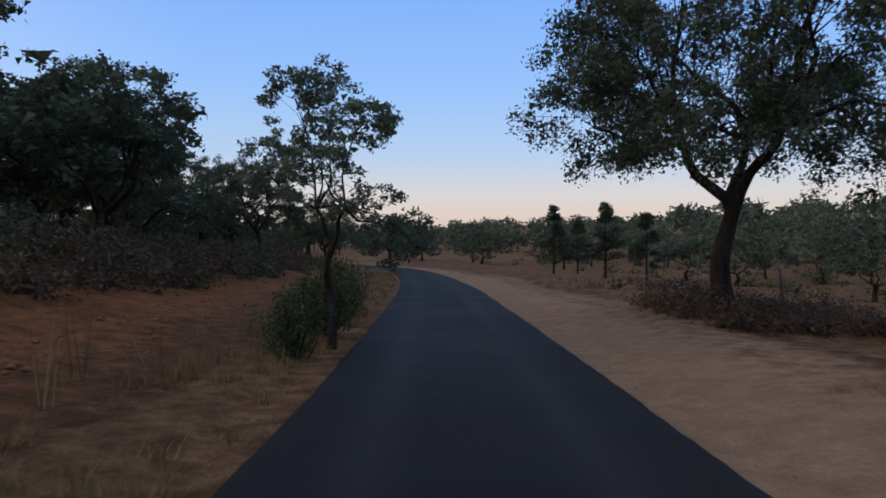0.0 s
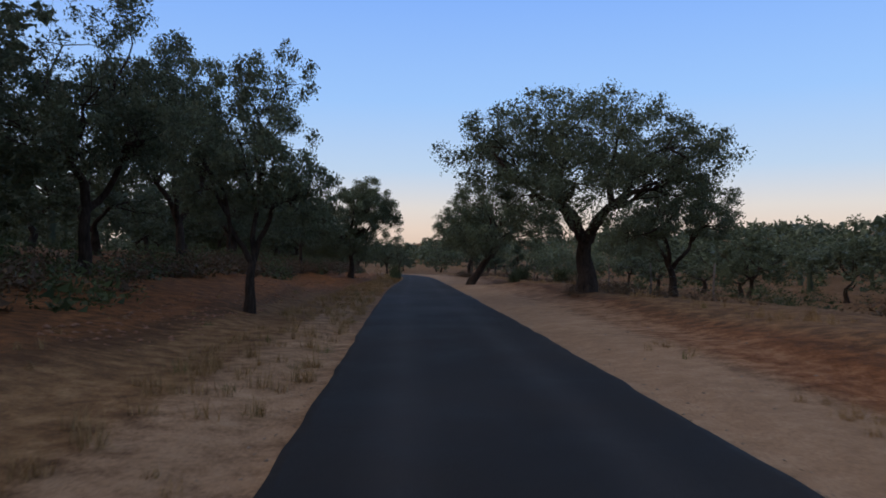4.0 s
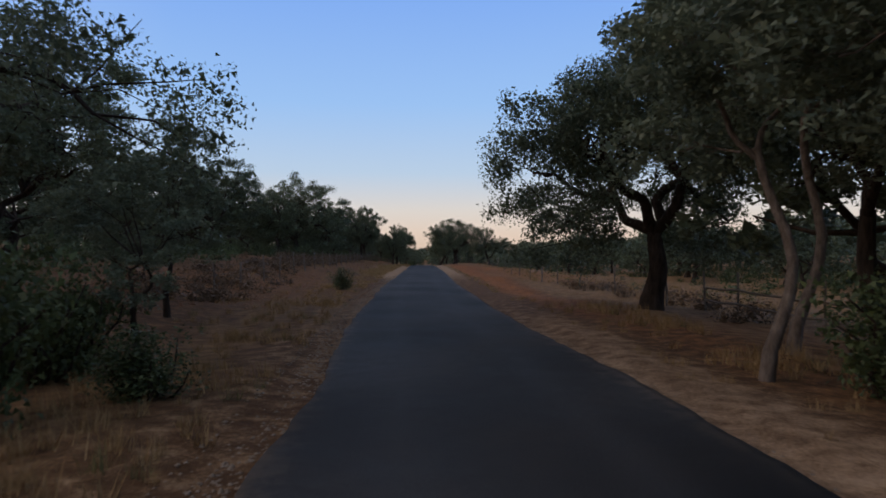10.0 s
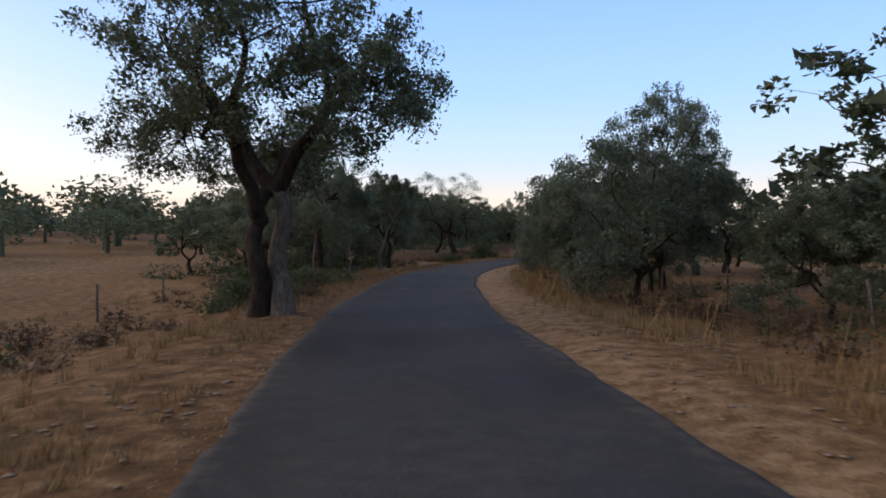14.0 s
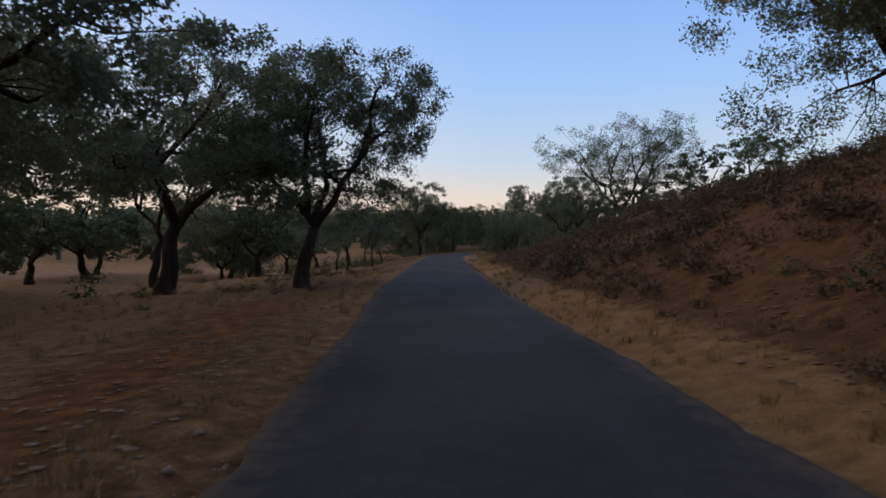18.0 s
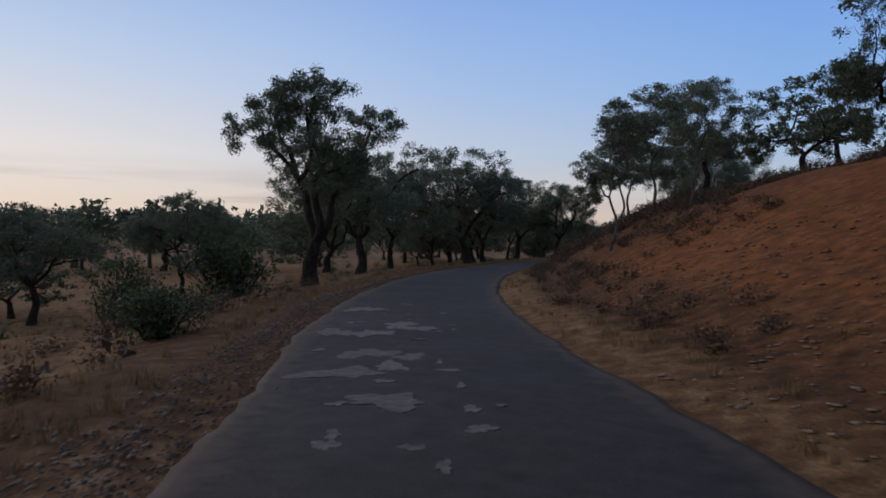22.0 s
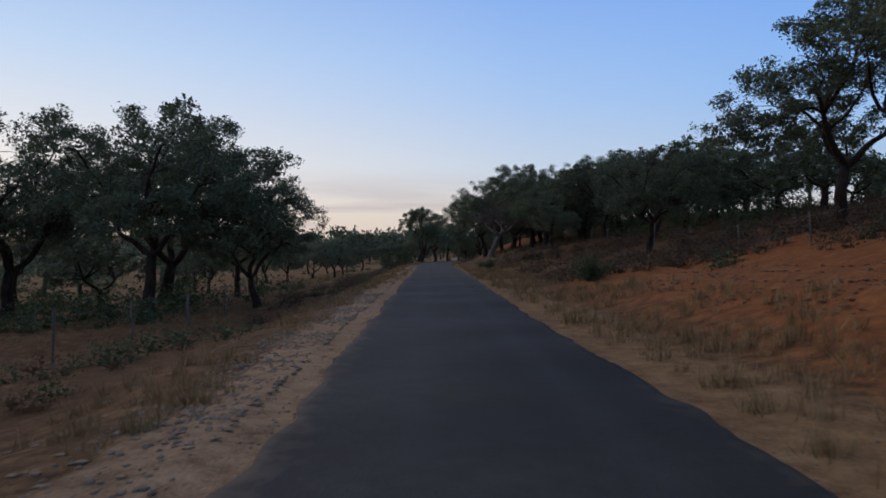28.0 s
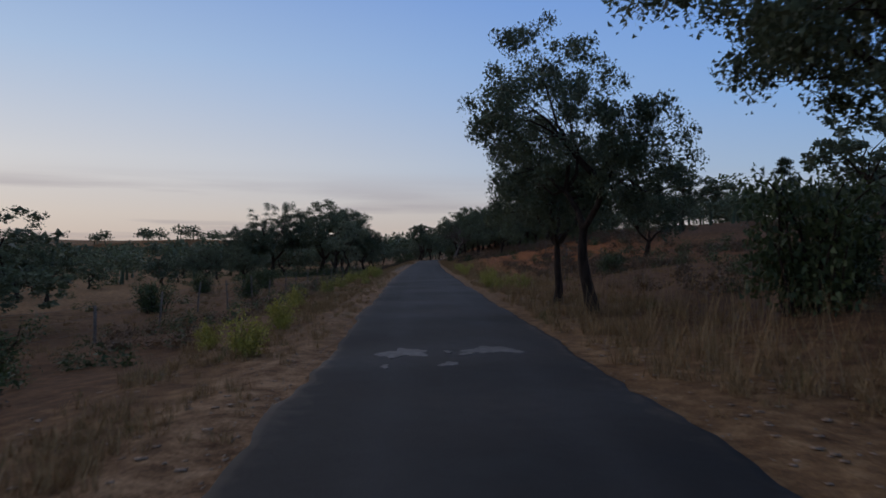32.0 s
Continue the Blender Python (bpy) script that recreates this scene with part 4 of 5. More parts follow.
plant("bank_oak", oak_meshes(209, 8.8, 13.0, fork=1.2, girth=0.34, lobes=17, stems=5, leaves=110000, leaf=0.076, thick=0.12, clumps=440, inner=2600, low=0.0, foliage=PALE_LEAF), 296, 12.8,
      "wide airy oak with pale forking limbs on top of the bank", "tree", turn=facing(296), size=1.04)
plant("roadside_oak", oak_meshes(210, 9.4, 10.6, fork=2.3, lean=(0.05, 0), girth=0.33, lobes=20, stems=4, leaves=105000, leaf=0.058, clumps=540, inner=11000, low=0.06), 152.0, 6.3,
      "broad dark cork oak with low-hanging leafy boughs", "tree", turn=facing(152))
plant("dense_oak", oak_meshes(211, 8.3, 8.6, fork=1.8, girth=0.26, lobes=22, stems=4, leaves=95000, leaf=0.060, clumps=500, inner=12000, low=0.12), 12.7, -5.6,
      "dense dark cork oak with boughs hanging over the verge", "tree", turn=facing(12))
plant("bending_oak", oak_meshes(212, 9.6, 10.2, fork=2.4, lean=(0.22, 0), girth=0.30, lobes=13, stems=4, leaves=70000, leaf=0.058, clumps=380, inner=7500, low=0.22), 286.6, -5.2,
      "big dark cork oak with a bough bending over the road", "tree", turn=facing(286))
plant("verge_oak", oak_meshes(215, 8.7, 8.8, fork=2.3, lean=(0.10, 0), girth=0.25, lobes=17, stems=3, leaves=70000, leaf=0.058, clumps=420, inner=7000, low=0.26), -11.3, 5.8,
      "full round cork oak with a forked dark trunk", "tree", turn=facing(-11))
plant("field_oak", oak_meshes(214, 9.8, 13.0, fork=2.2, girth=0.36, lobes=18, stems=5, leaves=70000, leaf=0.075, clumps=420, inner=7000, thick=0.22, low=0.06, flat=0.7), 84.3, -15.1,
      "domed dark cork oak at the edge of the tilled field", "tree", turn=facing(84))
for kind, s, u, h, w, turn in ((0, 187.2, -7.9, 5.2, 5.0, 20), (1, 190.5, -10.2, 5.2, 5.4, 140), (2, 181.0, -13.0, 5.6, 6.0, 250), (1, 196.5, -12.0, 5.6, 6.4, 15), (0, 201.0, -8.2, 4.6, 4.4, 300),
                               (2, 176.2, 5.5, 5.0, 4.4, 40), (0, 180.5, 6.6, 5.0, 5.0, 200), (1, 208.4, 7.0, 6.4, 6.4, 80), (2, 212.6, 9.2, 5.4, 5.6, 170), (0, 222.5, 6.4, 5.6, 5.6, 330),
                               (1, 226.1, 10.4, 3.8, 4.6, 60), (2, 216.7, 5.4, 4.6, 3.8, 110), (0, 263.5, -13.2, 5.0, 6.4, 45), (1, 267.6, -14.0, 5.0, 6.2, 220), (2, 232.0, 12.6, 4.4, 5.6, 190)):
    plant("bushy_oak", BUSHY[kind], s, u, "bushy grey-green oak with leaves down to the grass", "tree", "bushy oaks", turn, w / 6.0, h / 5.6 * 6.0 / w)
SLOPE_OAK = oak_meshes(213, 10.4, 10.2, fork=2.4, lean=(-0.15, 0), girth=0.27, lobes=14, stems=4, leaves=60000, leaf=0.062, clumps=380, inner=8000, low=0.18)
for s, u, turn, size in ((378.8, 6.4, 0, 1.0), (388.1, 7.8, 70, 0.96)):
    plant("slope_oak", SLOPE_OAK, s, u, "tall full-crowned cork oak on the red slope", "tree", "oaks on the slope", facing(s) + turn, size)
# the leaning oak, the great spreading one, the one with the dry top, the open one on the bank, the dead one
plant("leaning_oak", oak_meshes(201, 7.0, 9.4, fork=1.9, lean=(0.75, 0.1), girth=0.30, lobes=11, stems=3, leaves=60000, leaf=0.056, clumps=360, inner=6500, low=0.26), 21.8, 3.25,
      "cork oak with a thick dark trunk leaning from the road", "tree", turn=facing(21.8))
plant("spreading_oak", oak_meshes(202, 7.6, 10.5, fork=2.0, lean=(0.02, 0), girth=0.40, lobes=13, stems=4, leaves=75000, leaf=0.054, clumps=420, inner=8000, low=0.30), 45.3, 5.8,
      "old cork oak with stripped reddish trunk and wide limbs", "tree", turn=facing(45.3) + 40)
plant("dry_topped_oak", oak_meshes(203, 9.0, 12.5, fork=2.6, lean=(-0.35, 0), girth=0.36, lobes=9, stems=3, leaves=34000, clumps=260, inner=3000, leaf=0.060, bare=0.3, low=0.24), 159.9, -8.8,
      "leaning cork oak with bare dry twigs in its crown", "tree", turn=facing(160))
plant("open_oak", oak_meshes(204, 12.6, 18.0, fork=1.8, girth=0.36, lobes=15, stems=6, leaves=40000, leaf=0.085, puff=0.02, clumps=420, inner=2000, bare=0.1, low=0.2, foliage=PALE_LEAF), 240.0, 18.3,
      "wide open-crowned oak with pale forking limbs on the bank", "tree", turn=facing(240))
plant("twin_oak", oak_meshes(205, 8.4, 8.6, fork=2.6, girth=0.36, lobes=10, stems=4, leaves=48000, clumps=320, inner=5200, leaf=0.058, low=0.30, twin=True), 227.5, -3.15,
      "twin-stemmed oak, one stem pale and stripped of bark", "tree", turn=facing(227))
plant("dead_oak", oak_meshes(206, 6.0, 10.0, fork=2.3, lean=(0.42, 0), girth=0.31, lobes=13, stems=5, bare=1.1, low=0.48, bark=DEAD_BARK, clumps=330, twigs=24), 400.7, 5.4,
      "dead grey oak with bare bleached branches", "tree", turn=facing(400))
plant("pale_stemmed_oak", oak_meshes(207, 7.0, 4.6, fork=2.6, lean=(0.12, 0), girth=0.13, lobes=9, stems=2, leaves=20000, clumps=130, inner=1600, leaf=0.055, low=0.38, bark=PALE_BARK), 195.2, -5.9,
      "young oak with a twisted pale trunk", "tree", turn=facing(195))
plant("scarred_oak", oak_meshes(208, 10.8, 8.2, fork=2.2, lean=(0.15, 0), girth=0.42, lobes=8, stems=3, leaves=45000, clumps=280, inner=4800, leaf=0.062, low=0.28), 346.5, -7.0,
      "tall oak with a thick dark trunk scarred white", "tree", turn=facing(346))
for kind, s, u, h, w in ((0, 167.5, 3.7, 9.6, 6.4), (1, 163.6, 3.7, 8.6, 4.8), (2, 166.5, 4.7, 8.6, 5.0), (1, 171.0, 5.0, 7.4, 4.2), (2, 161.5, 5.2, 8.4, 5.0), (0, 264.4, 5.6, 5.0, 2.6),
                         (2, 247.2, 6.8, 7.0, 3.4), (0, 325, 9.6, 5.0, 3.4), (1, 340.0, 7.6, 7.2, 4.0), (2, 339.0, 9.5, 7.6, 4.4), (1, 353.7, 6.1, 5.8, 3.4), (2, 328, 8.0, 7.8, 4.6), (0, 345, 10.5, 6.4, 3.6),
                         (1, 212, -3.8, 5.0, 2.6), (0, 217, -4.2, 5.4, 2.8), (2, 221, -4.8, 4.6, 2.4)):
    plant("young_oak", SLIM[kind], s, u, "slender young oak with a pale straight trunk", "tree", "young oaks", size=w / 3.4, tall=h / 7.5 * 3.4 / w)
for kind, s, u, h, w in ((0, -7.8, -2.1, 5.1, 3.3), (1, 161.8, -4.6, 3.2, 2.4), (0, 154, -6.5, 5.2, 3.4), (1, 467.1, -8.1, 6.4, 4.6), (0, 263.3, -7.2, 4.4, 2.8), (1, 264.9, -4.6, 4.4, 2.8),
                         (0, 256, -6.0, 4.6, 3.2), (1, 249, -5.4, 4.8, 3.4), (0, 270, -5.6, 4.2, 2.6)):
    plant("thin_tree", THIN[kind], s, u, "thin young tree with airy grey-green leaves", "tree", "thin young trees", size=w / 2.8, tall=h / 5.0 * 2.8 / w)
PINES = [pine_meshes(5, 7.0, 4.6), pine_meshes(6, 6.5, 4.2)]
for k, (s, u, h) in enumerate(((-62, 13, 6.4), (-58, 16.5, 7.0), (-60, 21, 6.4), (-70, 18, 6.0), (478, 32, 6.5))):
    plant("pine", PINES[k % 2], s, u, "young stone pine with a rounded dark crown", "tree", "pines", size=h / 7.0, tall=1.0)

# ---- scattered trees ----
taken = [(r[1], r[2]) for r in ROADSIDE + ROADSIDE_B + ROADSIDE_C + ROADSIDE_D + VALLEY] + [(-11.3, 5.8), (187.2, -7.9), (190.5, -10.2), (181, -13), (196.5, -12), (201, -8.2), (208.4, 7), (212.6, 9.2), (222.5, 6.4), (263.5, -13.2), (267.6, -14), (84.3, -15.1), (21.8, 3.6), (45.3, 5.8), (159.9, -8.8), (152.0, 6.0), (12.7, -5.6), (286.6, -5.6), (378.8, 6.4), (388.1, 7.8), (296, 12.8), (240, 18.3), (227.5, -3.7), (400.7, 5.4), (195, -5.9)]
# station from and to, offset from and to, spacing, least and greatest height
WOODS = [
    (-130, 60, 22, 62, 7.5, 4.5, 6.5), (60, 150, 28, 66, 7.0, 5.0, 7.0), (-145, -70, -50, -8, 10, 5.0, 7.5), (-145, -95, 8, 22, 9.0, 4.5, 6.0),
    (-70, 70, -55, -16, 7.0, 6.5, 9.0), (70, 150, -60, -22, 7.5, 6.5, 9.5), (150, 185, -55, -20, 10, 6.0, 8.5), (185, 260, -60, -30, 12, 5.0, 7.0),
    (160, 250, 14, 58, 8.5, 5.0, 7.5), (262, 340, -60, -18, 7.5, 3.8, 5.6), (340, 560, -64, -16, 8.0, 3.3, 4.9), (372, 426, 18, 60, 8.5, 4.6, 6.4), (426, 450, 24, 60, 13, 5.0, 7.0),
    (372, 430, 14, 34, 6.0, 5.0, 6.6), (258, 300, -24, -11, 5.0, 4.5, 6.5), (155, 166, 6.5, 12, 3.0, 4.5, 6.0), (203, 214, -13, -7.5, 4.0, 4.0, 5.5), (374, 402, 9.5, 16, 4.2, 5.0, 7.0), (186, 204, -16, -7, 5.0, 4.0, 6.5), (450, 560, 24, 64, 12, 5.0, 7.0), (256, 345, 16, 50, 12, 4.0, 6.0),
]
rnd = np.random.RandomState(77)
beyond, stand = [], list(taken)
for s0, s1, u0, u1, gap, lo, hi in WOODS:
    gap, lo, hi = gap * 1.22, lo * 0.85, hi * 1.22
    for k in range(int(1.5 * (s1 - s0) * abs(u1 - u0) / gap**2)):
        ps, pu = rnd.uniform(s0, s1), rnd.uniform(min(u0, u1), max(u0, u1))
        h, w, pick, turn = rnd.uniform(lo, hi), rnd.uniform(1.0, 1.6), rnd.randint(4), rnd.uniform(0, 360)
        if min((ps - a) ** 2 + (pu - b) ** 2 for a, b in stand) < (0.52 * gap) ** 2:
            continue
        stand.append((ps, pu))
        if abs(pu) > 34:
            x, y = map(float, spot(ps, pu))
            beyond.append((x, y, h / 6.0 * w, radians(turn), 1 / w))
            continue
        base = MIDS[pick] if abs(pu) < 24 else FARS[pick]
        plant("scattered_oak", base, ps, pu, "small cork oak standing in the dry field", "tree", "scattered oaks", turn, h / 6.0 * w, 1 / w)


def strew(name, source, places, label, category, mat, lift=0.0):
    """One mesh of many copies of a small shape, each at (x, y, size, turn, height)."""
    v0, f0 = source
    p = np.array(places, float)
    z = land(p[:, 0], p[:, 1]) + lift
    c, s = np.cos(p[:, 3]), np.sin(p[:, 3])
    x = p[:, :1] + p[:, 2:3] * (v0[None, :, 0] * c[:, None] - v0[None, :, 1] * s[:, None])
    y = p[:, 1:2] + p[:, 2:3] * (v0[None, :, 0] * s[:, None] + v0[None, :, 1] * c[:, None])
    zz = z[:, None] + p[:, 2:3] * p[:, 4:5] * v0[None, :, 2]
    v = np.stack([x, y, zz], 2).reshape(-1, 3)
    f = (f0[None] + (np.arange(len(p)) * len(v0))[:, None, None]).reshape(-1, f0.shape[1])
    return tagged(new(name, mesh_of(name, v, f, mat)), label, category, kind="stuff")


def crown_source(seed, leaves=150, leaf=0.55, dense=12):
    rnd = np.random.RandomState(seed)
    cents = np.vstack([in_lobe((math.cos(a) * 1.5, math.sin(a) * 1.6, 2.9 + 0.7 * math.sin(3 * a)), (1.7, 1.7, rnd.uniform(1.1, 1.6)), dense, rnd, 0.3) for a in np.arange(0, 6.2, 1.25)]
                      + [in_lobe((rnd.normal(0, 0.5), 0, 4.2), (1.8, 1.7, 1.3), dense, rnd, 0.3)])
    v, f = leaf_cards(cents, max(2, leaves // len(cents)), 0.4, leaf, rnd)
    t, g = tube([(0, 0, -0.4), (0.1, 0, 1.4), (0.0, 0.1, 3.4)], [0.22, 0.17, 0.1], 4)
    g = np.vstack([g[:, [0, 1, 2]], g[:, [0, 2, 3]]])
    return np.vstack([v, t]), np.vstack([f, g + len(v)])


for k in range(4):
    r = np.random.RandomState(300 + k)
    pts = []
    while len(pts) < 330:
        s, side = r.uniform(-150, 600), r.choice([-1, 1])
        u = side * (64 + 200 * r.uniform(0, 1) ** 1.4)
        x, y = spot(s, u)
        low = 0.84 if side < 0 and s > 260 else 1.0
        pts.append((float(x), float(y), low * r.uniform(0.9, 1.9), r.uniform(0, 6.28), r.uniform(0.75, 1.0)))
    for a in range(110):
        ang, d = r.uniform(-0.7, 0.7), r.uniform(150, 480)
        x, y = -20 + d * math.sin(ang), 40 + d * math.cos(ang)
        pts.append((x, y, r.uniform(0.9, 1.9), r.uniform(0, 6.28), r.uniform(0.75, 1.0)))
    strew("oak_wood", crown_source(420 + k, 720, 0.26, 40), beyond[k::4], "oak wood beyond the field", "woodland", OAK_LEAF)
    strew("far_woods", crown_source(400 + k, 150, 0.66, 12), pts, "distant dark oak woodland", "woodland", OAK_LEAF)


# ---- shrubs ----
SHRUB = [bush_meshes(500 + k, 1.0, 1.3, 4200, 0.034, BUSH_LEAF, 18) for k in range(3)]
OLIVE = bush_meshes(510, 1.0, 1.2, 42000, 0.0155, PALE_LEAF, 60)
FENNEL = [bush_meshes(520 + k, 0.75, 0.9, 1700, 0.03, FENNEL_LEAF, 16, FENNEL_LEAF) for k in range(2)]
for k, (s, u, h, w) in enumerate(((141.6, -3.3, 0.95, 1.2), (166.0, -4.9, 2.2, 2.2), (163.0, -5.4, 1.8, 2.2), (164.5, -3.6, 0.8, 1.5), (171.5, -4.4, 0.7, 1.1), (176.5, -4.9, 0.7, 1.6), (181.5, -4.4, 1.0, 2.0), (167, 4.4, 1.2, 1.6),
                                  (174, 4.8, 1.3, 2.0), (178, 5.4, 1.1, 1.8), (164.8, 4.9, 1.9, 2.4), (162, -5.4, 1.5, 2.0), (-6.5, -2.5, 1.0, 1.2), (-9.5, -2.5, 1.4, 1.6),
                                  (-14.5, -2.8, 1.6, 1.7), (-12, -2.6, 1.6, 1.5), (12, 8.4, 1.4, 1.9), (4, 9.2, 1.3, 1.8), (22, 6.4, 0.8, 1.4), (31, 8.0, 1.2, 1.8),
                                  (218.5, -4.8, 1.0, 2.4), (216.6, -4.3, 0.7, 1.7), (214.2, -4.9, 0.9, 2.0), (211.5, -4.5, 0.8, 1.8), (220.6, -5.6, 1.1, 2.2), (318, 4.6, 0.8, 1.4), (326, 4.4, 0.7, 1.3), (214, -5.0, 0.9, 1.6), (222, -5.2, 1.0, 1.7), (352, -8.6, 3.4, 3.8), (358, -9.5, 2.2, 2.6),
                                  (366.5, -4.9, 1.3, 2.0), (363, -6.4, 1.1, 1.8), (371, -6.5, 1.2, 1.8), (529, 7.0, 3.5, 3.2), (531, 9.5, 3.0, 3.4), (527.5, 8.6, 2.6, 2.8), (478, -14, 2.2, 2.6), (486, -17, 1.8, 2.0),
                                  (497, -11, 1.6, 2.0), (505, -14, 2.0, 2.4), (528, -9.5, 1.5, 2.2), (415, 4.2, 0.7, 1.5), (409, 4.0, 0.6, 1.3), (507, 9, 1.5, 1.8), (446, 5.6, 1.0, 1.6))):
    plant("shrub", SHRUB[k % 3], s, u, "leafy green shrub on the verge", "shrub", "verge shrubs", size=w / 1.3, tall=h * 1.3 / w)
for s, u, h, w in ((196.4, 4.9, 2.7, 3.3), (200.5, 6.4, 2.0, 2.6)):
    plant("olive_bush", OLIVE, s, u, "dense grey-green wild olive bush", "shrub", "wild olives", size=w / 1.2, tall=h * 1.2 / w)
r = np.random.RandomState(9)
for k in range(34):
    side = -1 if k % 2 else 1
    s, u = (r.uniform(478, 534), -r.uniform(3.2, 5.0)) if side < 0 else (r.uniform(470, 512), r.uniform(2.7, 4.6))
    plant("yellow_herb", FENNEL[k % 2], s, u, "tall yellow-green flowering herb", "plant", "yellow herbs", size=r.uniform(0.6, 1.1), tall=r.uniform(0.9, 1.3))


def heath_source(seed, leaves, leaf):
    """A low ragged mound of fine leaves and upright sprigs."""
    rnd = np.random.RandomState(seed)
    cents = in_lobe((0, 0, 0.20), (0.56, 0.52, 0.42), 56, rnd, 0.35) * rnd.uniform(0.8, 1.25, (56, 1))
    cents[:, 2] = np.maximum(cents[:, 2], 0.02)
    v, f = leaf_cards(cents, leaves // 56, 0.085, leaf, rnd, 0.0, 2.4)
    w, g = leaf_cards(cents[::2] * 0.6, 1, 0.03, 0.12, rnd, 0.0, 1.4)
    v, f = np.vstack([v, w]), np.vstack([f, g + len(v)])
    v[:, 2] = np.maximum(v[:, 2], -0.05)
    return v, f


# station from and to, offset from and to, how many, least and greatest size, brown or green
SCRUB = [
    (-62, -14, -17, -8.5, 130, 1.8, 2.7, 0), (-62, -14, -17, -8.5, 40, 1.8, 2.7, 1), (-130, 150, 20, 60, 200, 1.2, 2.4, 1), (-70, 150, -50, -14, 150, 1.0, 2.0, 1), (262, 345, -50, -14, 50, 0.9, 1.8, 1),
    (-70, 62, -11, -7.6, 330, 1.0, 1.9, 0), (-30, 62, -13, -9.5, 110, 1.1, 2.0, 1), (62, 150, -11.5, -8.2, 150, 0.8, 1.6, 0), (62, 150, -30, -13, 130, 1.4, 2.6, 1), (128, 180, -9, -6.2, 55, 0.7, 1.4, 0), (-30, 10, 6.6, 9.5, 46, 0.6, 1.3, 0), (-14, -8, 4.6, 8.4, 52, 0.7, 1.3, 0), (212, 225, -6.4, -3.3, 40, 0.7, 1.4, 1), (214, 225, -4.6, -3.0, 20, 0.5, 1.0, 0), (42, 49, 5.0, 8.0, 16, 0.4, 0.8, 0),
    (10, 62, 7.5, 11, 40, 0.6, 1.2, 0), (128, 155, 7.5, 11, 26, 0.7, 1.4, 0), (176, 240, -9.5, -6.0, 80, 0.6, 1.2, 0), (172, 240, 5.0, 9, 70, 0.5, 1.2, 0),
    (246, 262, 4.6, 12, 60, 0.5, 1.0, 0), (262, 300, 4.0, 14, 420, 0.7, 1.5, 0), (300, 346, 4.4, 13, 520, 0.6, 1.4, 0), (252, 290, -8, -3.6, 40, 0.4, 0.9, 0), (350, 440, -8.5, -4.4, 130, 0.5, 1.1, 0),
    (440, 560, -8.5, -5.2, 120, 0.5, 1.1, 0), (420, 446, 4.6, 13, 130, 0.7, 1.6, 0), (420, 446, 13, 26, 110, 1.0, 2.0, 0), (446, 476, 13, 24, 90, 0.9, 1.8, 0), (446, 476, 11.5, 14.5, 60, 0.6, 1.2, 0), (476, 560, 6.5, 13, 110, 0.6, 1.3, 0), (345, 372, 3.2, 5.0, 60, 0.4, 0.8, 0), (334, 362, 4.6, 10, 110, 0.4, 0.9, 0), (372, 425, 9, 18, 60, 0.5, 1.0, 0), (366, 430, 15, 34, 130, 1.6, 2.8, 1), (395, 440, -8, -5, 80, 0.6, 1.2, 0), (186, 208, -15, -7.5, 45, 1.4, 2.4, 1), (230, 262, -16, -7, 30, 1.0, 1.8, 1), (470, 530, 9, 22, 130, 0.7, 1.4, 0), (472, 505, 6.5, 15, 130, 0.6, 1.3, 0), (470, 530, 10, 24, 40, 0.8, 1.6, 1), (400, 440, -8, -5, 30, 0.6, 1.2, 1), (404, 424, 3.6, 7.5, 34, 0.3, 0.75, 1), (450, 560, -9, -5.4, 80, 0.6, 1.2, 1), (418, 448, -26, -10, 60, 1.5, 2.6, 1), (60, 150, 28, 60, 140, 1.6, 3.0, 1), (345, 560, -64, -28, 170, 1.2, 2.4, 1), (332, 354, 11, 18, 80, 0.7, 1.3, 0), (378, 425, 7, 16, 90, 0.5, 1.1, 0), (262, 345, 3.3, 5.0, 160, 0.35, 0.7, 0),
    (-20, 60, 12, 40, 60, 0.7, 1.5, 1), (60, 150, 12, 34, 30, 0.5, 1.0, 1), (244, 345, 5, 14, 120, 0.6, 1.3, 1), (160, 240, 5, 12, 60, 0.6, 1.3, 1),
    (250, 345, -14, -5, 40, 0.4, 0.9, 1), (345, 560, -30, -9, 120, 0.5, 1.2, 1), (-60, 60, -10, -7, 40, 1.0, 1.8, 1), (430, 560, 8, 22, 60, 0.7, 1.4, 1),
]
brown, green = [], []
r = np.random.RandomState(21)
for s0, s1, u0, u1, n, lo, hi, kind in SCRUB:
    for k in range(n):
        x, y = spot(r.uniform(s0, s1), r.uniform(u0, u1))
        (green if kind else brown).append((float(x), float(y), r.uniform(lo, hi), r.uniform(0, 6.28), r.uniform(0.7, 1.0)))
for k in range(2):
    strew("heath_scrub", heath_source(30 + k, 230, 0.036), brown[k::2], "dry reddish-brown heath scrub", "scrub", RED_LEAF)
strew("green_scrub", heath_source(36, 230, 0.038), green, "low dark green scrub", "scrub", BUSH_LEAF)


# ---- grass, stones, clods ----
def tuft_source(seed, blades, height, wide):
    rnd = np.random.RandomState(seed)
    v = []
    for k in range(blades):
        a, lean = rnd.uniform(0, 6.28), rnd.uniform(0.1, 0.95)
        b = rnd.normal(0, 0.06, 2)
        h = height * rnd.uniform(0.5, 1.1)
        side = np.array([-math.sin(a), math.cos(a), 0]) * wide
        base = np.array([b[0], b[1], -0.02])
        tip = np.array([b[0] + math.cos(a) * lean * h, b[1] + math.sin(a) * lean * h, h])
        v += [base - side, base + side, tip]
    return np.array(v), np.arange(len(v)).reshape(-1, 3)


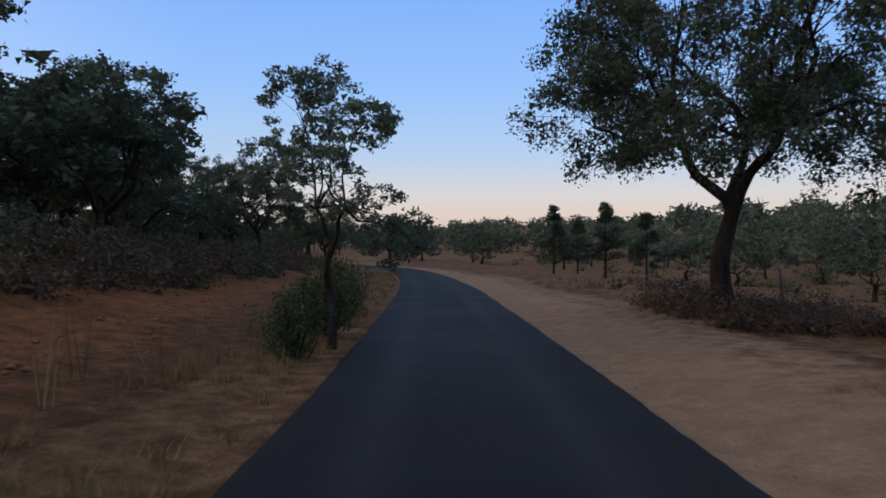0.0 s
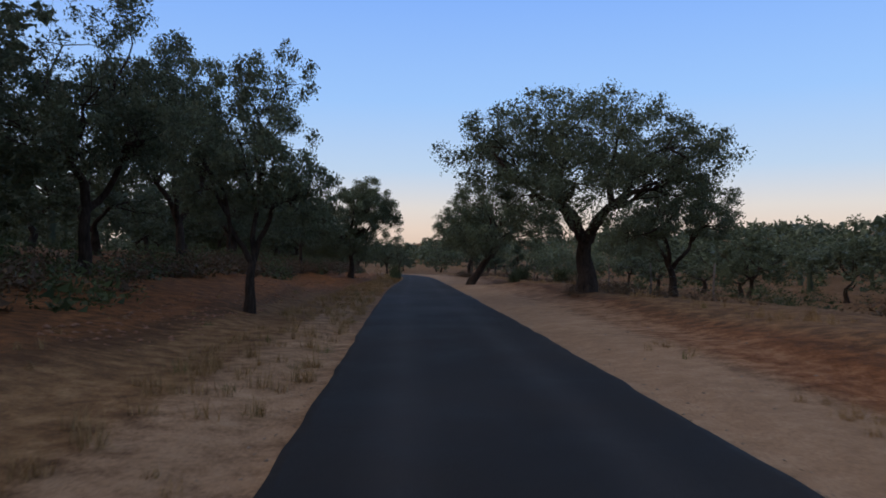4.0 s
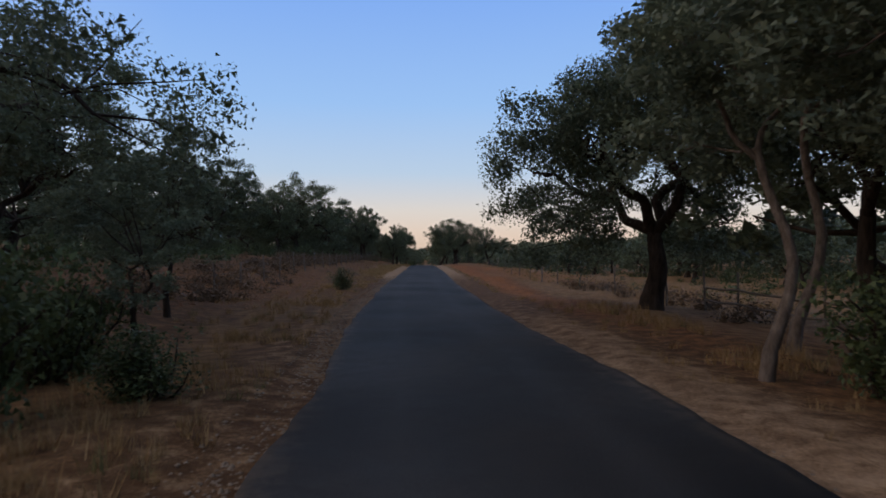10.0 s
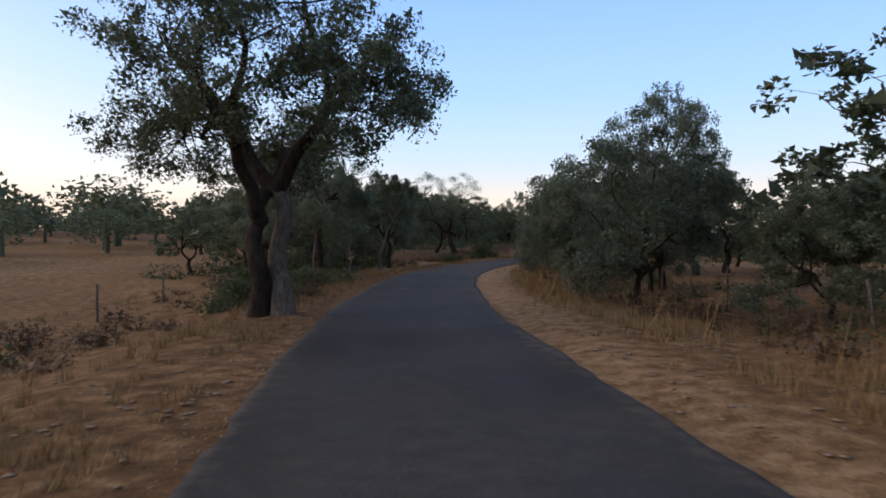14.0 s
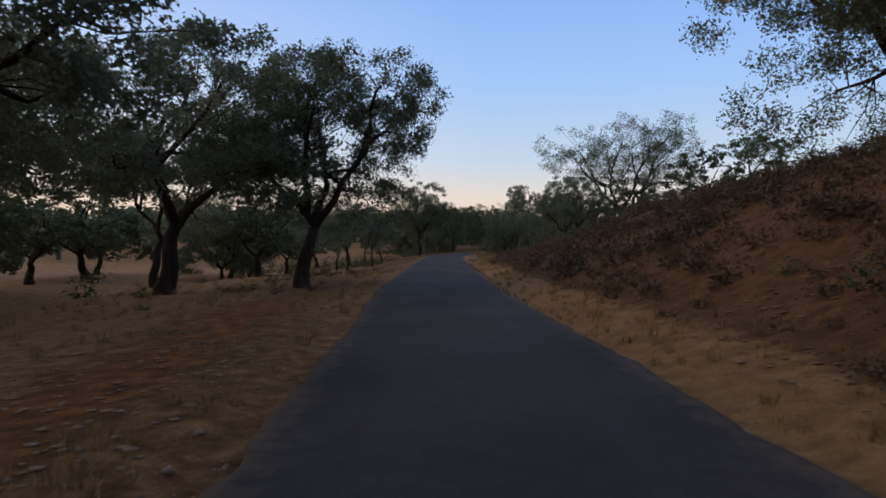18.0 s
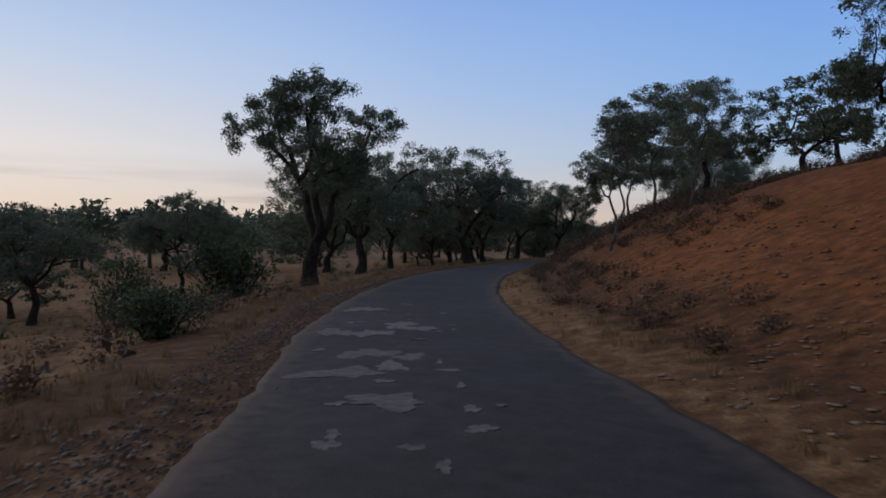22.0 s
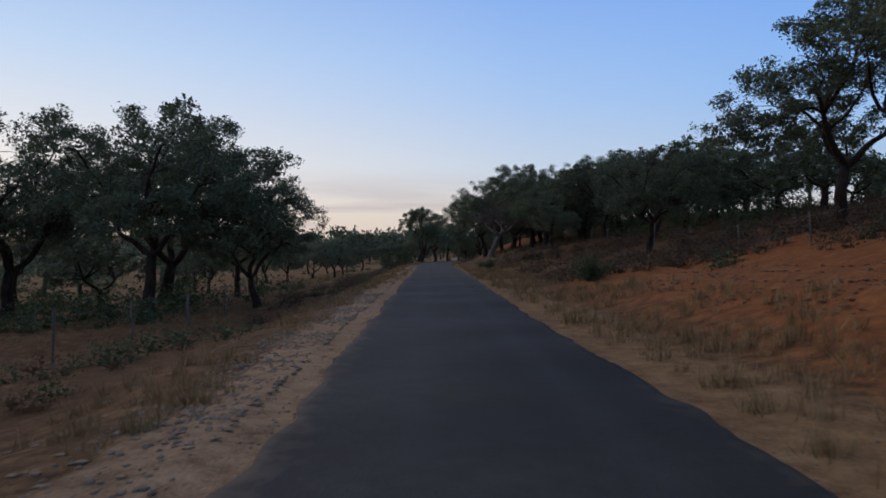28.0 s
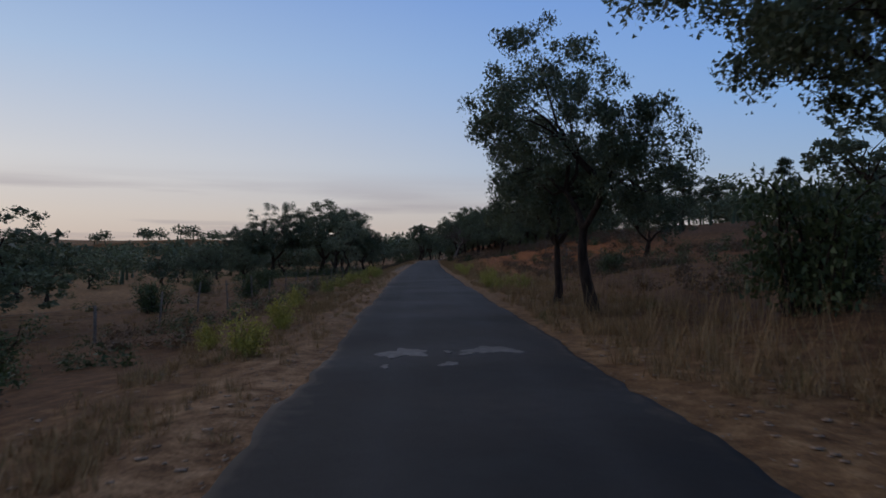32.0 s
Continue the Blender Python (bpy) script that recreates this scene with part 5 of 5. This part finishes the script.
def pebble_source(seed):
    rnd = np.random.RandomState(seed)
    v = np.array([(1, 0, 0), (0, 1, 0), (-1, 0, 0), (0, -1, 0), (0, 0, 0.7), (0, 0, -0.4)], float) * rnd.uniform(0.7, 1.2, (6, 1))
    f = np.array([(0, 1, 4), (1, 2, 4), (2, 3, 4), (3, 0, 4), (1, 0, 5), (2, 1, 5), (3, 2, 5), (0, 3, 5)])
    return v, f


# station from and to, offset from and to, tufts for each square metre, least and greatest size
GRASS = [
    (-60, 70, -3.9, -2.0, 11.0, 0.6, 1.1), (70, 120, -4.6, -2.9, 16.0, 0.8, 1.5), (120, 152, -4.4, -2.6, 11.0, 0.5, 1.0), (150, 250, -4.4, -2.4, 9.0, 0.5, 1.1), (250, 345, -3.8, -2.3, 7.2, 0.4, 0.9),
    (345, 450, -4.8, -3.0, 7.2, 0.5, 1.1), (402, 438, -3.6, -2.15, 8.0, 0.4, 0.8), (402, 428, 2.5, 8.0, 7.0, 0.5, 1.2), (450, 560, -5.2, -2.9, 9.0, 0.5, 1.2), (482, 560, -4.2, -2.15, 11.0, 0.4, 0.9), (-60, 60, 6.0, 8.0, 3.6, 0.5, 1.0), (60, 150, 2.9, 3.6, 5.4, 0.4, 0.8),
    (150, 250, 3.5, 5.4, 9.0, 0.6, 1.3), (150, 250, 2.6, 3.5, 2.0, 0.4, 0.8), (250, 345, 2.2, 4.0, 10.8, 0.4, 0.9), (345, 420, 2.3, 3.4, 7.2, 0.4, 0.9), (420, 560, 2.3, 6.0, 10.8, 0.6, 1.5),
    (60, 150, 8.0, 20.0, 2.2, 0.6, 1.2), (60, 150, -9.0, -4.6, 1.4, 0.5, 1.0), (150, 260, -12, -4.4, 2.2, 0.5, 1.1), (260, 345, -14, -5, 2.3, 0.5, 1.1),
    (345, 560, -18, -7.5, 2.5, 0.5, 1.2), (-60, 60, -6.4, -4.2, 0.7, 0.4, 0.8), (372, 440, 4, 12, 2.5, 0.4, 0.9), (440, 446, 6, 16, 2.7, 0.5, 1.1), (476, 560, 6, 16, 2.7, 0.5, 1.1), (180, 250, 5, 14, 2.2, 0.5, 1.1),
]
r = np.random.RandomState(31)
spots = []
for s0, s1, u0, u1, per, lo, hi in GRASS:
    n = int((s1 - s0) * (u1 - u0) * per)
    s, u = r.uniform(s0, s1, n), r.uniform(u0, u1, n)
    x, y = spot(s, u)
    # uneven: thick in places and thin in others
    keep = wave(x, y, 5.0, 40) + 0.6 * wave(x, y, 1.7, 41) > r.uniform(-1.1, 0.9, n)
    spots.append(np.stack([x, y, r.uniform(lo, hi, n), r.uniform(0, 6.28, n), r.uniform(0.7, 1.3, n)], 1)[keep])
spots = np.vstack(spots)
for k in range(3):
    strew("dry_grass", tuft_source(50 + k, 30, 0.24, 0.0055), spots[k::4], "dry straw-coloured grass tufts", "grass", STRAW)
strew("green_grass", tuft_source(55, 22, 0.24, 0.0045), spots[3::16], "sparse olive-green grass tufts", "grass", GREEN_BLADE)
r = np.random.RandomState(33)
reeds = [(*map(float, spot(r.uniform(a, b), r.uniform(c, d))), r.uniform(0.7, 1.3), r.uniform(0, 6.28), r.uniform(0.8, 1.2))
         for a, b, c, d, n in ((470, 560, 3.2, 6.5, 620), (196, 240, 3.4, 5.2, 90), (-8, 0, -4.5, -3.4, 12)) for k in range(n)]
strew("tall_dry_stalks", tuft_source(58, 5, 1.05, 0.006), reeds, "tall pale dry grass stalks", "grass", STRAW)

# station from and to, offset from and to, stones for each square metre, least and greatest size
GRIT = [
    (118, 174, -2.45, -1.8, 150, 0.012, 0.034), (-60, 560, -2.25, -1.75, 34, 0.008, 0.026), (-60, 560, 1.75, 2.2, 30, 0.008, 0.026), (80, 560, -2.12, -1.82, 40, 0.01, 0.035), (374, 396, -4.0, -2.2, 110, 0.014, 0.045), (375, 450, -3.2, -2.0, 20, 0.012, 0.04), (446, 473, -3.7, -2.3, 110, 0.018, 0.055), (350, 374, -3.3, -2.2, 24, 0.02, 0.05), (455, 560, -2.9, -1.8, 12, 0.01, 0.03),
    (0, 70, 2.4, 5.5, 4, 0.01, 0.035), (240, 330, 1.8, 2.4, 16, 0.01, 0.03), (186, 206, -1.6, 1.7, 120, 0.008, 0.022), (88, 118, -1.5, 1.6, 3, 0.006, 0.018),
    (300, 360, -5.0, -2.2, 5, 0.02, 0.06), (365, 405, 2.4, 9, 6, 0.02, 0.06), (440, 560, 2.2, 4.5, 4, 0.01, 0.035), (200, 250, 2.2, 4.2, 5, 0.012, 0.04),
]
r = np.random.RandomState(35)
grit = []
for s0, s1, u0, u1, per, lo, hi in GRIT:
    n = int((s1 - s0) * (u1 - u0) * per)
    x, y = spot(r.uniform(s0, s1, n), r.uniform(u0, u1, n))
    keep = wave(x, y, 4.0, 44) > r.uniform(-1.2, 0.8, n)
    grit.append(np.stack([x, y, r.uniform(lo, hi, n), r.uniform(0, 6.28, n), r.uniform(0.5, 1.0, n)], 1)[keep])
grit = np.vstack(grit)
on_road = np.abs(station(grit[:, 0], grit[:, 1])[1]) < 1.75
for k in range(2):
    strew("gravel", pebble_source(60 + k), grit[~on_road][k::2], "loose pale gravel along the road's edge", "gravel", STONE)
strew("loose_chippings", pebble_source(63), grit[on_road], "loose chippings lying on the asphalt", "gravel", STONE, 0.078)
# broken lumps of asphalt along the crumbling edge
CRUMB = make_plain("asphalt_lump", (0.040, 0.034, 0.029), (0.105, 0.088, 0.072), 14.0)
r = np.random.RandomState(36)
lumps = []
for s0, s1, u0, u1, n, lo, hi in ((330, 380, -2.75, -2.05, 4200, 0.010, 0.034), (355, 378, -3.1, -2.5, 1200, 0.010, 0.034), (258, 300, 1.8, 2.3, 900, 0.015, 0.04), (118, 160, -2.5, -1.9, 400, 0.012, 0.035)):
    x, y = spot(r.uniform(s0, s1, n), r.uniform(u0, u1, n))
    lumps.append(np.stack([x, y, r.uniform(lo, hi, n), r.uniform(0, 6.28, n), r.uniform(0.5, 1.0, n)], 1))
strew("asphalt_crumbs", pebble_source(64), np.vstack(lumps), "dark crumbs of asphalt along the broken edge", "rubble", CRUMB, 0.02)
CLODS = make_plain("soil_clod", (0.19, 0.085, 0.042), (0.36, 0.170, 0.090), 12.0)
LITTER = make_plain("leaf_litter", (0.15, 0.092, 0.056), (0.40, 0.275, 0.180), 20.0)
r = np.random.RandomState(37)
clods, litter = [], []
for s0, s1, u0, u1, per, lo, hi, to in ((-20, 62, -6.4, -4.4, 7, 0.03, 0.10, clods), (88, 152, -7.5, -4.2, 7, 0.03, 0.10, clods), (348, 400, 4.0, 9.0, 8, 0.03, 0.10, clods),
                                        (448, 474, 5.0, 9.5, 9, 0.03, 0.11, clods), (70, 150, 3.6, 7.5, 4, 0.02, 0.06, clods), (300, 352, -7, -2.6, 9, 0.03, 0.08, litter),
                                        (300, 345, 2.8, 6.0, 8, 0.03, 0.08, litter), (372, 412, 2.4, 8.0, 9, 0.03, 0.08, litter), (185, 240, -5, -2.2, 6, 0.03, 0.07, litter),
                                        (190, 240, 2.2, 5, 6, 0.03, 0.07, litter), (500, 560, 2.2, 6.0, 7, 0.03, 0.07, litter), (400, 560, -5, -2.2, 4, 0.03, 0.07, litter)):
    n = int((s1 - s0) * (u1 - u0) * per)
    x, y = spot(r.uniform(s0, s1, n), r.uniform(u0, u1, n))
    flat = 0.9 if to is clods else 0.3
    to.append(np.stack([x, y, r.uniform(lo, hi, n), r.uniform(0, 6.28, n), r.uniform(flat * 0.6, flat, n)], 1))
strew("soil_clods", pebble_source(66), np.vstack(clods), "reddish clods of tilled soil", "soil", CLODS)
strew("leaf_litter", pebble_source(67), np.vstack(litter), "fallen brown leaves and bark on the ground", "litter", LITTER, 0.01)


# ---- fences ----
def post_mesh(h, r0, seed):
    rnd = np.random.RandomState(seed)
    v, f = tube([(0, 0, -0.3), (rnd.normal(0, 0.01), 0, h * 0.5), (rnd.normal(0, 0.02), rnd.normal(0, 0.02), h), (0, 0, h + 0.01)], [r0, r0 * 0.95, r0 * 0.9, 0.004], 7)
    return mesh_of("post", v, f, POST_WOOD, True)


POSTS = [post_mesh(1.25, 0.034, k) for k in range(3)] + [post_mesh(1.1, 0.048, 7)]


def fence(s0, s1, u0, u1, gap, label, wires=(0.45, 0.8, 1.1), wood_rail=False):
    n = int((s1 - s0) / gap) + 1
    rnd = np.random.RandomState(int(abs(s0) + 10 * abs(u0)))
    x0, y0 = map(float, spot(s0, u0))
    ob = thing("fence", x0, y0, float(land(x0, y0)[0]), label, "fence")
    tops = []
    for k in range(n):
        s = s0 + k * gap + rnd.uniform(-0.3, 0.3)
        x, y = map(float, spot(s, u0 + (u1 - u0) * k / max(n - 1, 1)))
        z = float(land(x, y)[0])
        p = part("post", POSTS[rnd.randint(4)], ob)
        p.matrix_parent_inverse = ob.matrix_basis.inverted()
        p.matrix_basis = pose(x, y, z, rnd.normal(0, 2.5), rnd.normal(0, 2.5), rnd.uniform(0, 360))
        tops.append(np.array([x, y, z]))
    for h in wires:
        path = []
        for a, b in zip(tops, tops[1:]):
            path += [a + [0, 0, h], (a + b) / 2 + [0, 0, h - 0.03]]
        path.append(tops[-1] + [0, 0, h])
        r0 = 0.035 if wood_rail else 0.0035
        v, f = tube(path, [r0] * len(path), 5 if wood_rail else 3)
        w = part("rail" if wood_rail else "wire", mesh_of("wire", v, f, POST_WOOD if wood_rail else WIRE), ob)
        w.matrix_parent_inverse = ob.matrix_basis.inverted()
    return ob


fence(62, 150, -7.6, -7.4, 4.2, "wire fence on weathered posts along the tilled field")
fence(64, 148, 9.2, 8.2, 7.0, "wire fence on thin wooden posts by the red field")
fence(-34, 50, 9.4, 8.6, 6.0, "old wire fence on leaning posts among bushes")
fence(150, 158, 8.8, 9.2, 2.0, "short wooden rail fence under an oak", (0.35, 0.75), True)
fence(168, 250, -9.6, -9.0, 5.0, "wire fence on dark posts by the sandy field")
fence(440, 556, -8.8, -9.4, 4.6, "wire fence on weathered posts beyond the ditch")
fence(316, 332, 14.5, 13.0, 2.4, "wooden rail fence on top of the bank", (0.5, 1.0), True)
fence(404, 500, 13.5, 11.5, 6.5, "wire fence on pale posts on the hillside")
fence(205, 236, 9.5, 9.8, 4.0, "wire fence on low posts among the shrubs")


# ---- worn places in the asphalt ----
def blot(seed, lx, ly):
    rnd = np.random.RandomState(seed)
    n = 46
    a = np.arange(n) * 6.283 / n
    r = 1 + sum(w * np.sin(k * a + rnd.uniform(0, 6)) for k, w in ((2, 0.22), (3, 0.2), (5, 0.16), (8, 0.1), (13, 0.07))) + rnd.normal(0, 0.03, n)
    r = np.maximum(r, 0.25)
    top = np.stack([np.cos(a) * r * lx, np.sin(a) * r * ly, np.full(n, 0.006)], 1)
    rim = top * [1.05, 1.05, 0] + [0, 0, -0.03]
    v = np.vstack([[0, 0, 0.007], top, rim])
    f = [(0, 1 + k, 1 + (k + 1) % n, 1 + (k + 1) % n) for k in range(n)]
    me = bpy.data.meshes.new("patch")
    me.from_pydata([tuple(p) for p in v], [], [q[:3] for q in f] + [(1 + k, 1 + n + k, 1 + n + (k + 1) % n, 1 + (k + 1) % n) for k in range(n)])
    me.materials.append(PATCH)
    return me


road_ob = bpy.data.objects["road"]
# station, offset, half length along the road and half width
WORN = [
    (370.5, -0.86, 0.42, 0.34), (372.0, -1.15, 0.36, 0.44), (368.2, -0.85, 0.42, 0.30), (367.0, -0.4, 0.5, 0.28), (367.6, -0.05, 0.35, 0.26), (373.6, -0.6, 0.32, 0.36), (368.0, -1.5, 0.5, 0.3),
    (363.6, -1.3, 0.6, 0.35), (370.9, -0.3, 0.3, 0.18), (371.6, -0.55, 0.3, 0.2), (331.6, 0.5, 0.16, 0.6), (332.4, 0.3, 0.12, 0.45), (336.5, -1.2, 0.5, 0.25), (219.2, -0.65, 0.14, 0.15), (219.0, -0.32, 0.10, 0.08),
    (394.7, -0.25, 0.7, 0.35), (403.8, -0.95, 0.35, 0.3), (401.0, -1.15, 0.5, 0.28), (406.3, -0.25, 0.3, 0.32), (404.8, -0.4, 0.3, 0.3), (408.0, -1.1, 0.4, 0.3), (398.0, -0.9, 0.5, 0.35),
    (532.0, -0.75, 0.5, 0.3), (531.7, 0.6, 0.45, 0.34), (316, 0.35, 0.25, 0.2), (414, -1.3, 0.7, 0.3),
]
r = np.random.RandomState(71)
# crumbs of the broken surface round the larger places
for a, b, n, big in ((361, 376, 30, 0.7), (393, 410, 22, 0.8), (329, 340, 14, 0.8), (186, 206, 30, 0.4), (529, 535, 8, 0.7)):
    for k in range(n):
        WORN.append((r.uniform(a, b), r.uniform(-1.6, 0.6), big * r.uniform(0.06, 0.22), big * r.uniform(0.05, 0.17)))
for k, (s, u, ly, lx) in enumerate(WORN):
    if 390 < s < 420:
        ly, lx = 0.6 * ly, 0.6 * lx
    x, y = map(float, spot(s, u))
    p = part("patch", blot(700 + k, lx, ly), road_ob, "pale worn patch")
    p.matrix_basis = pose(x, y, 0.021 - 0.008 * abs(u), 0, 0, facing(s))
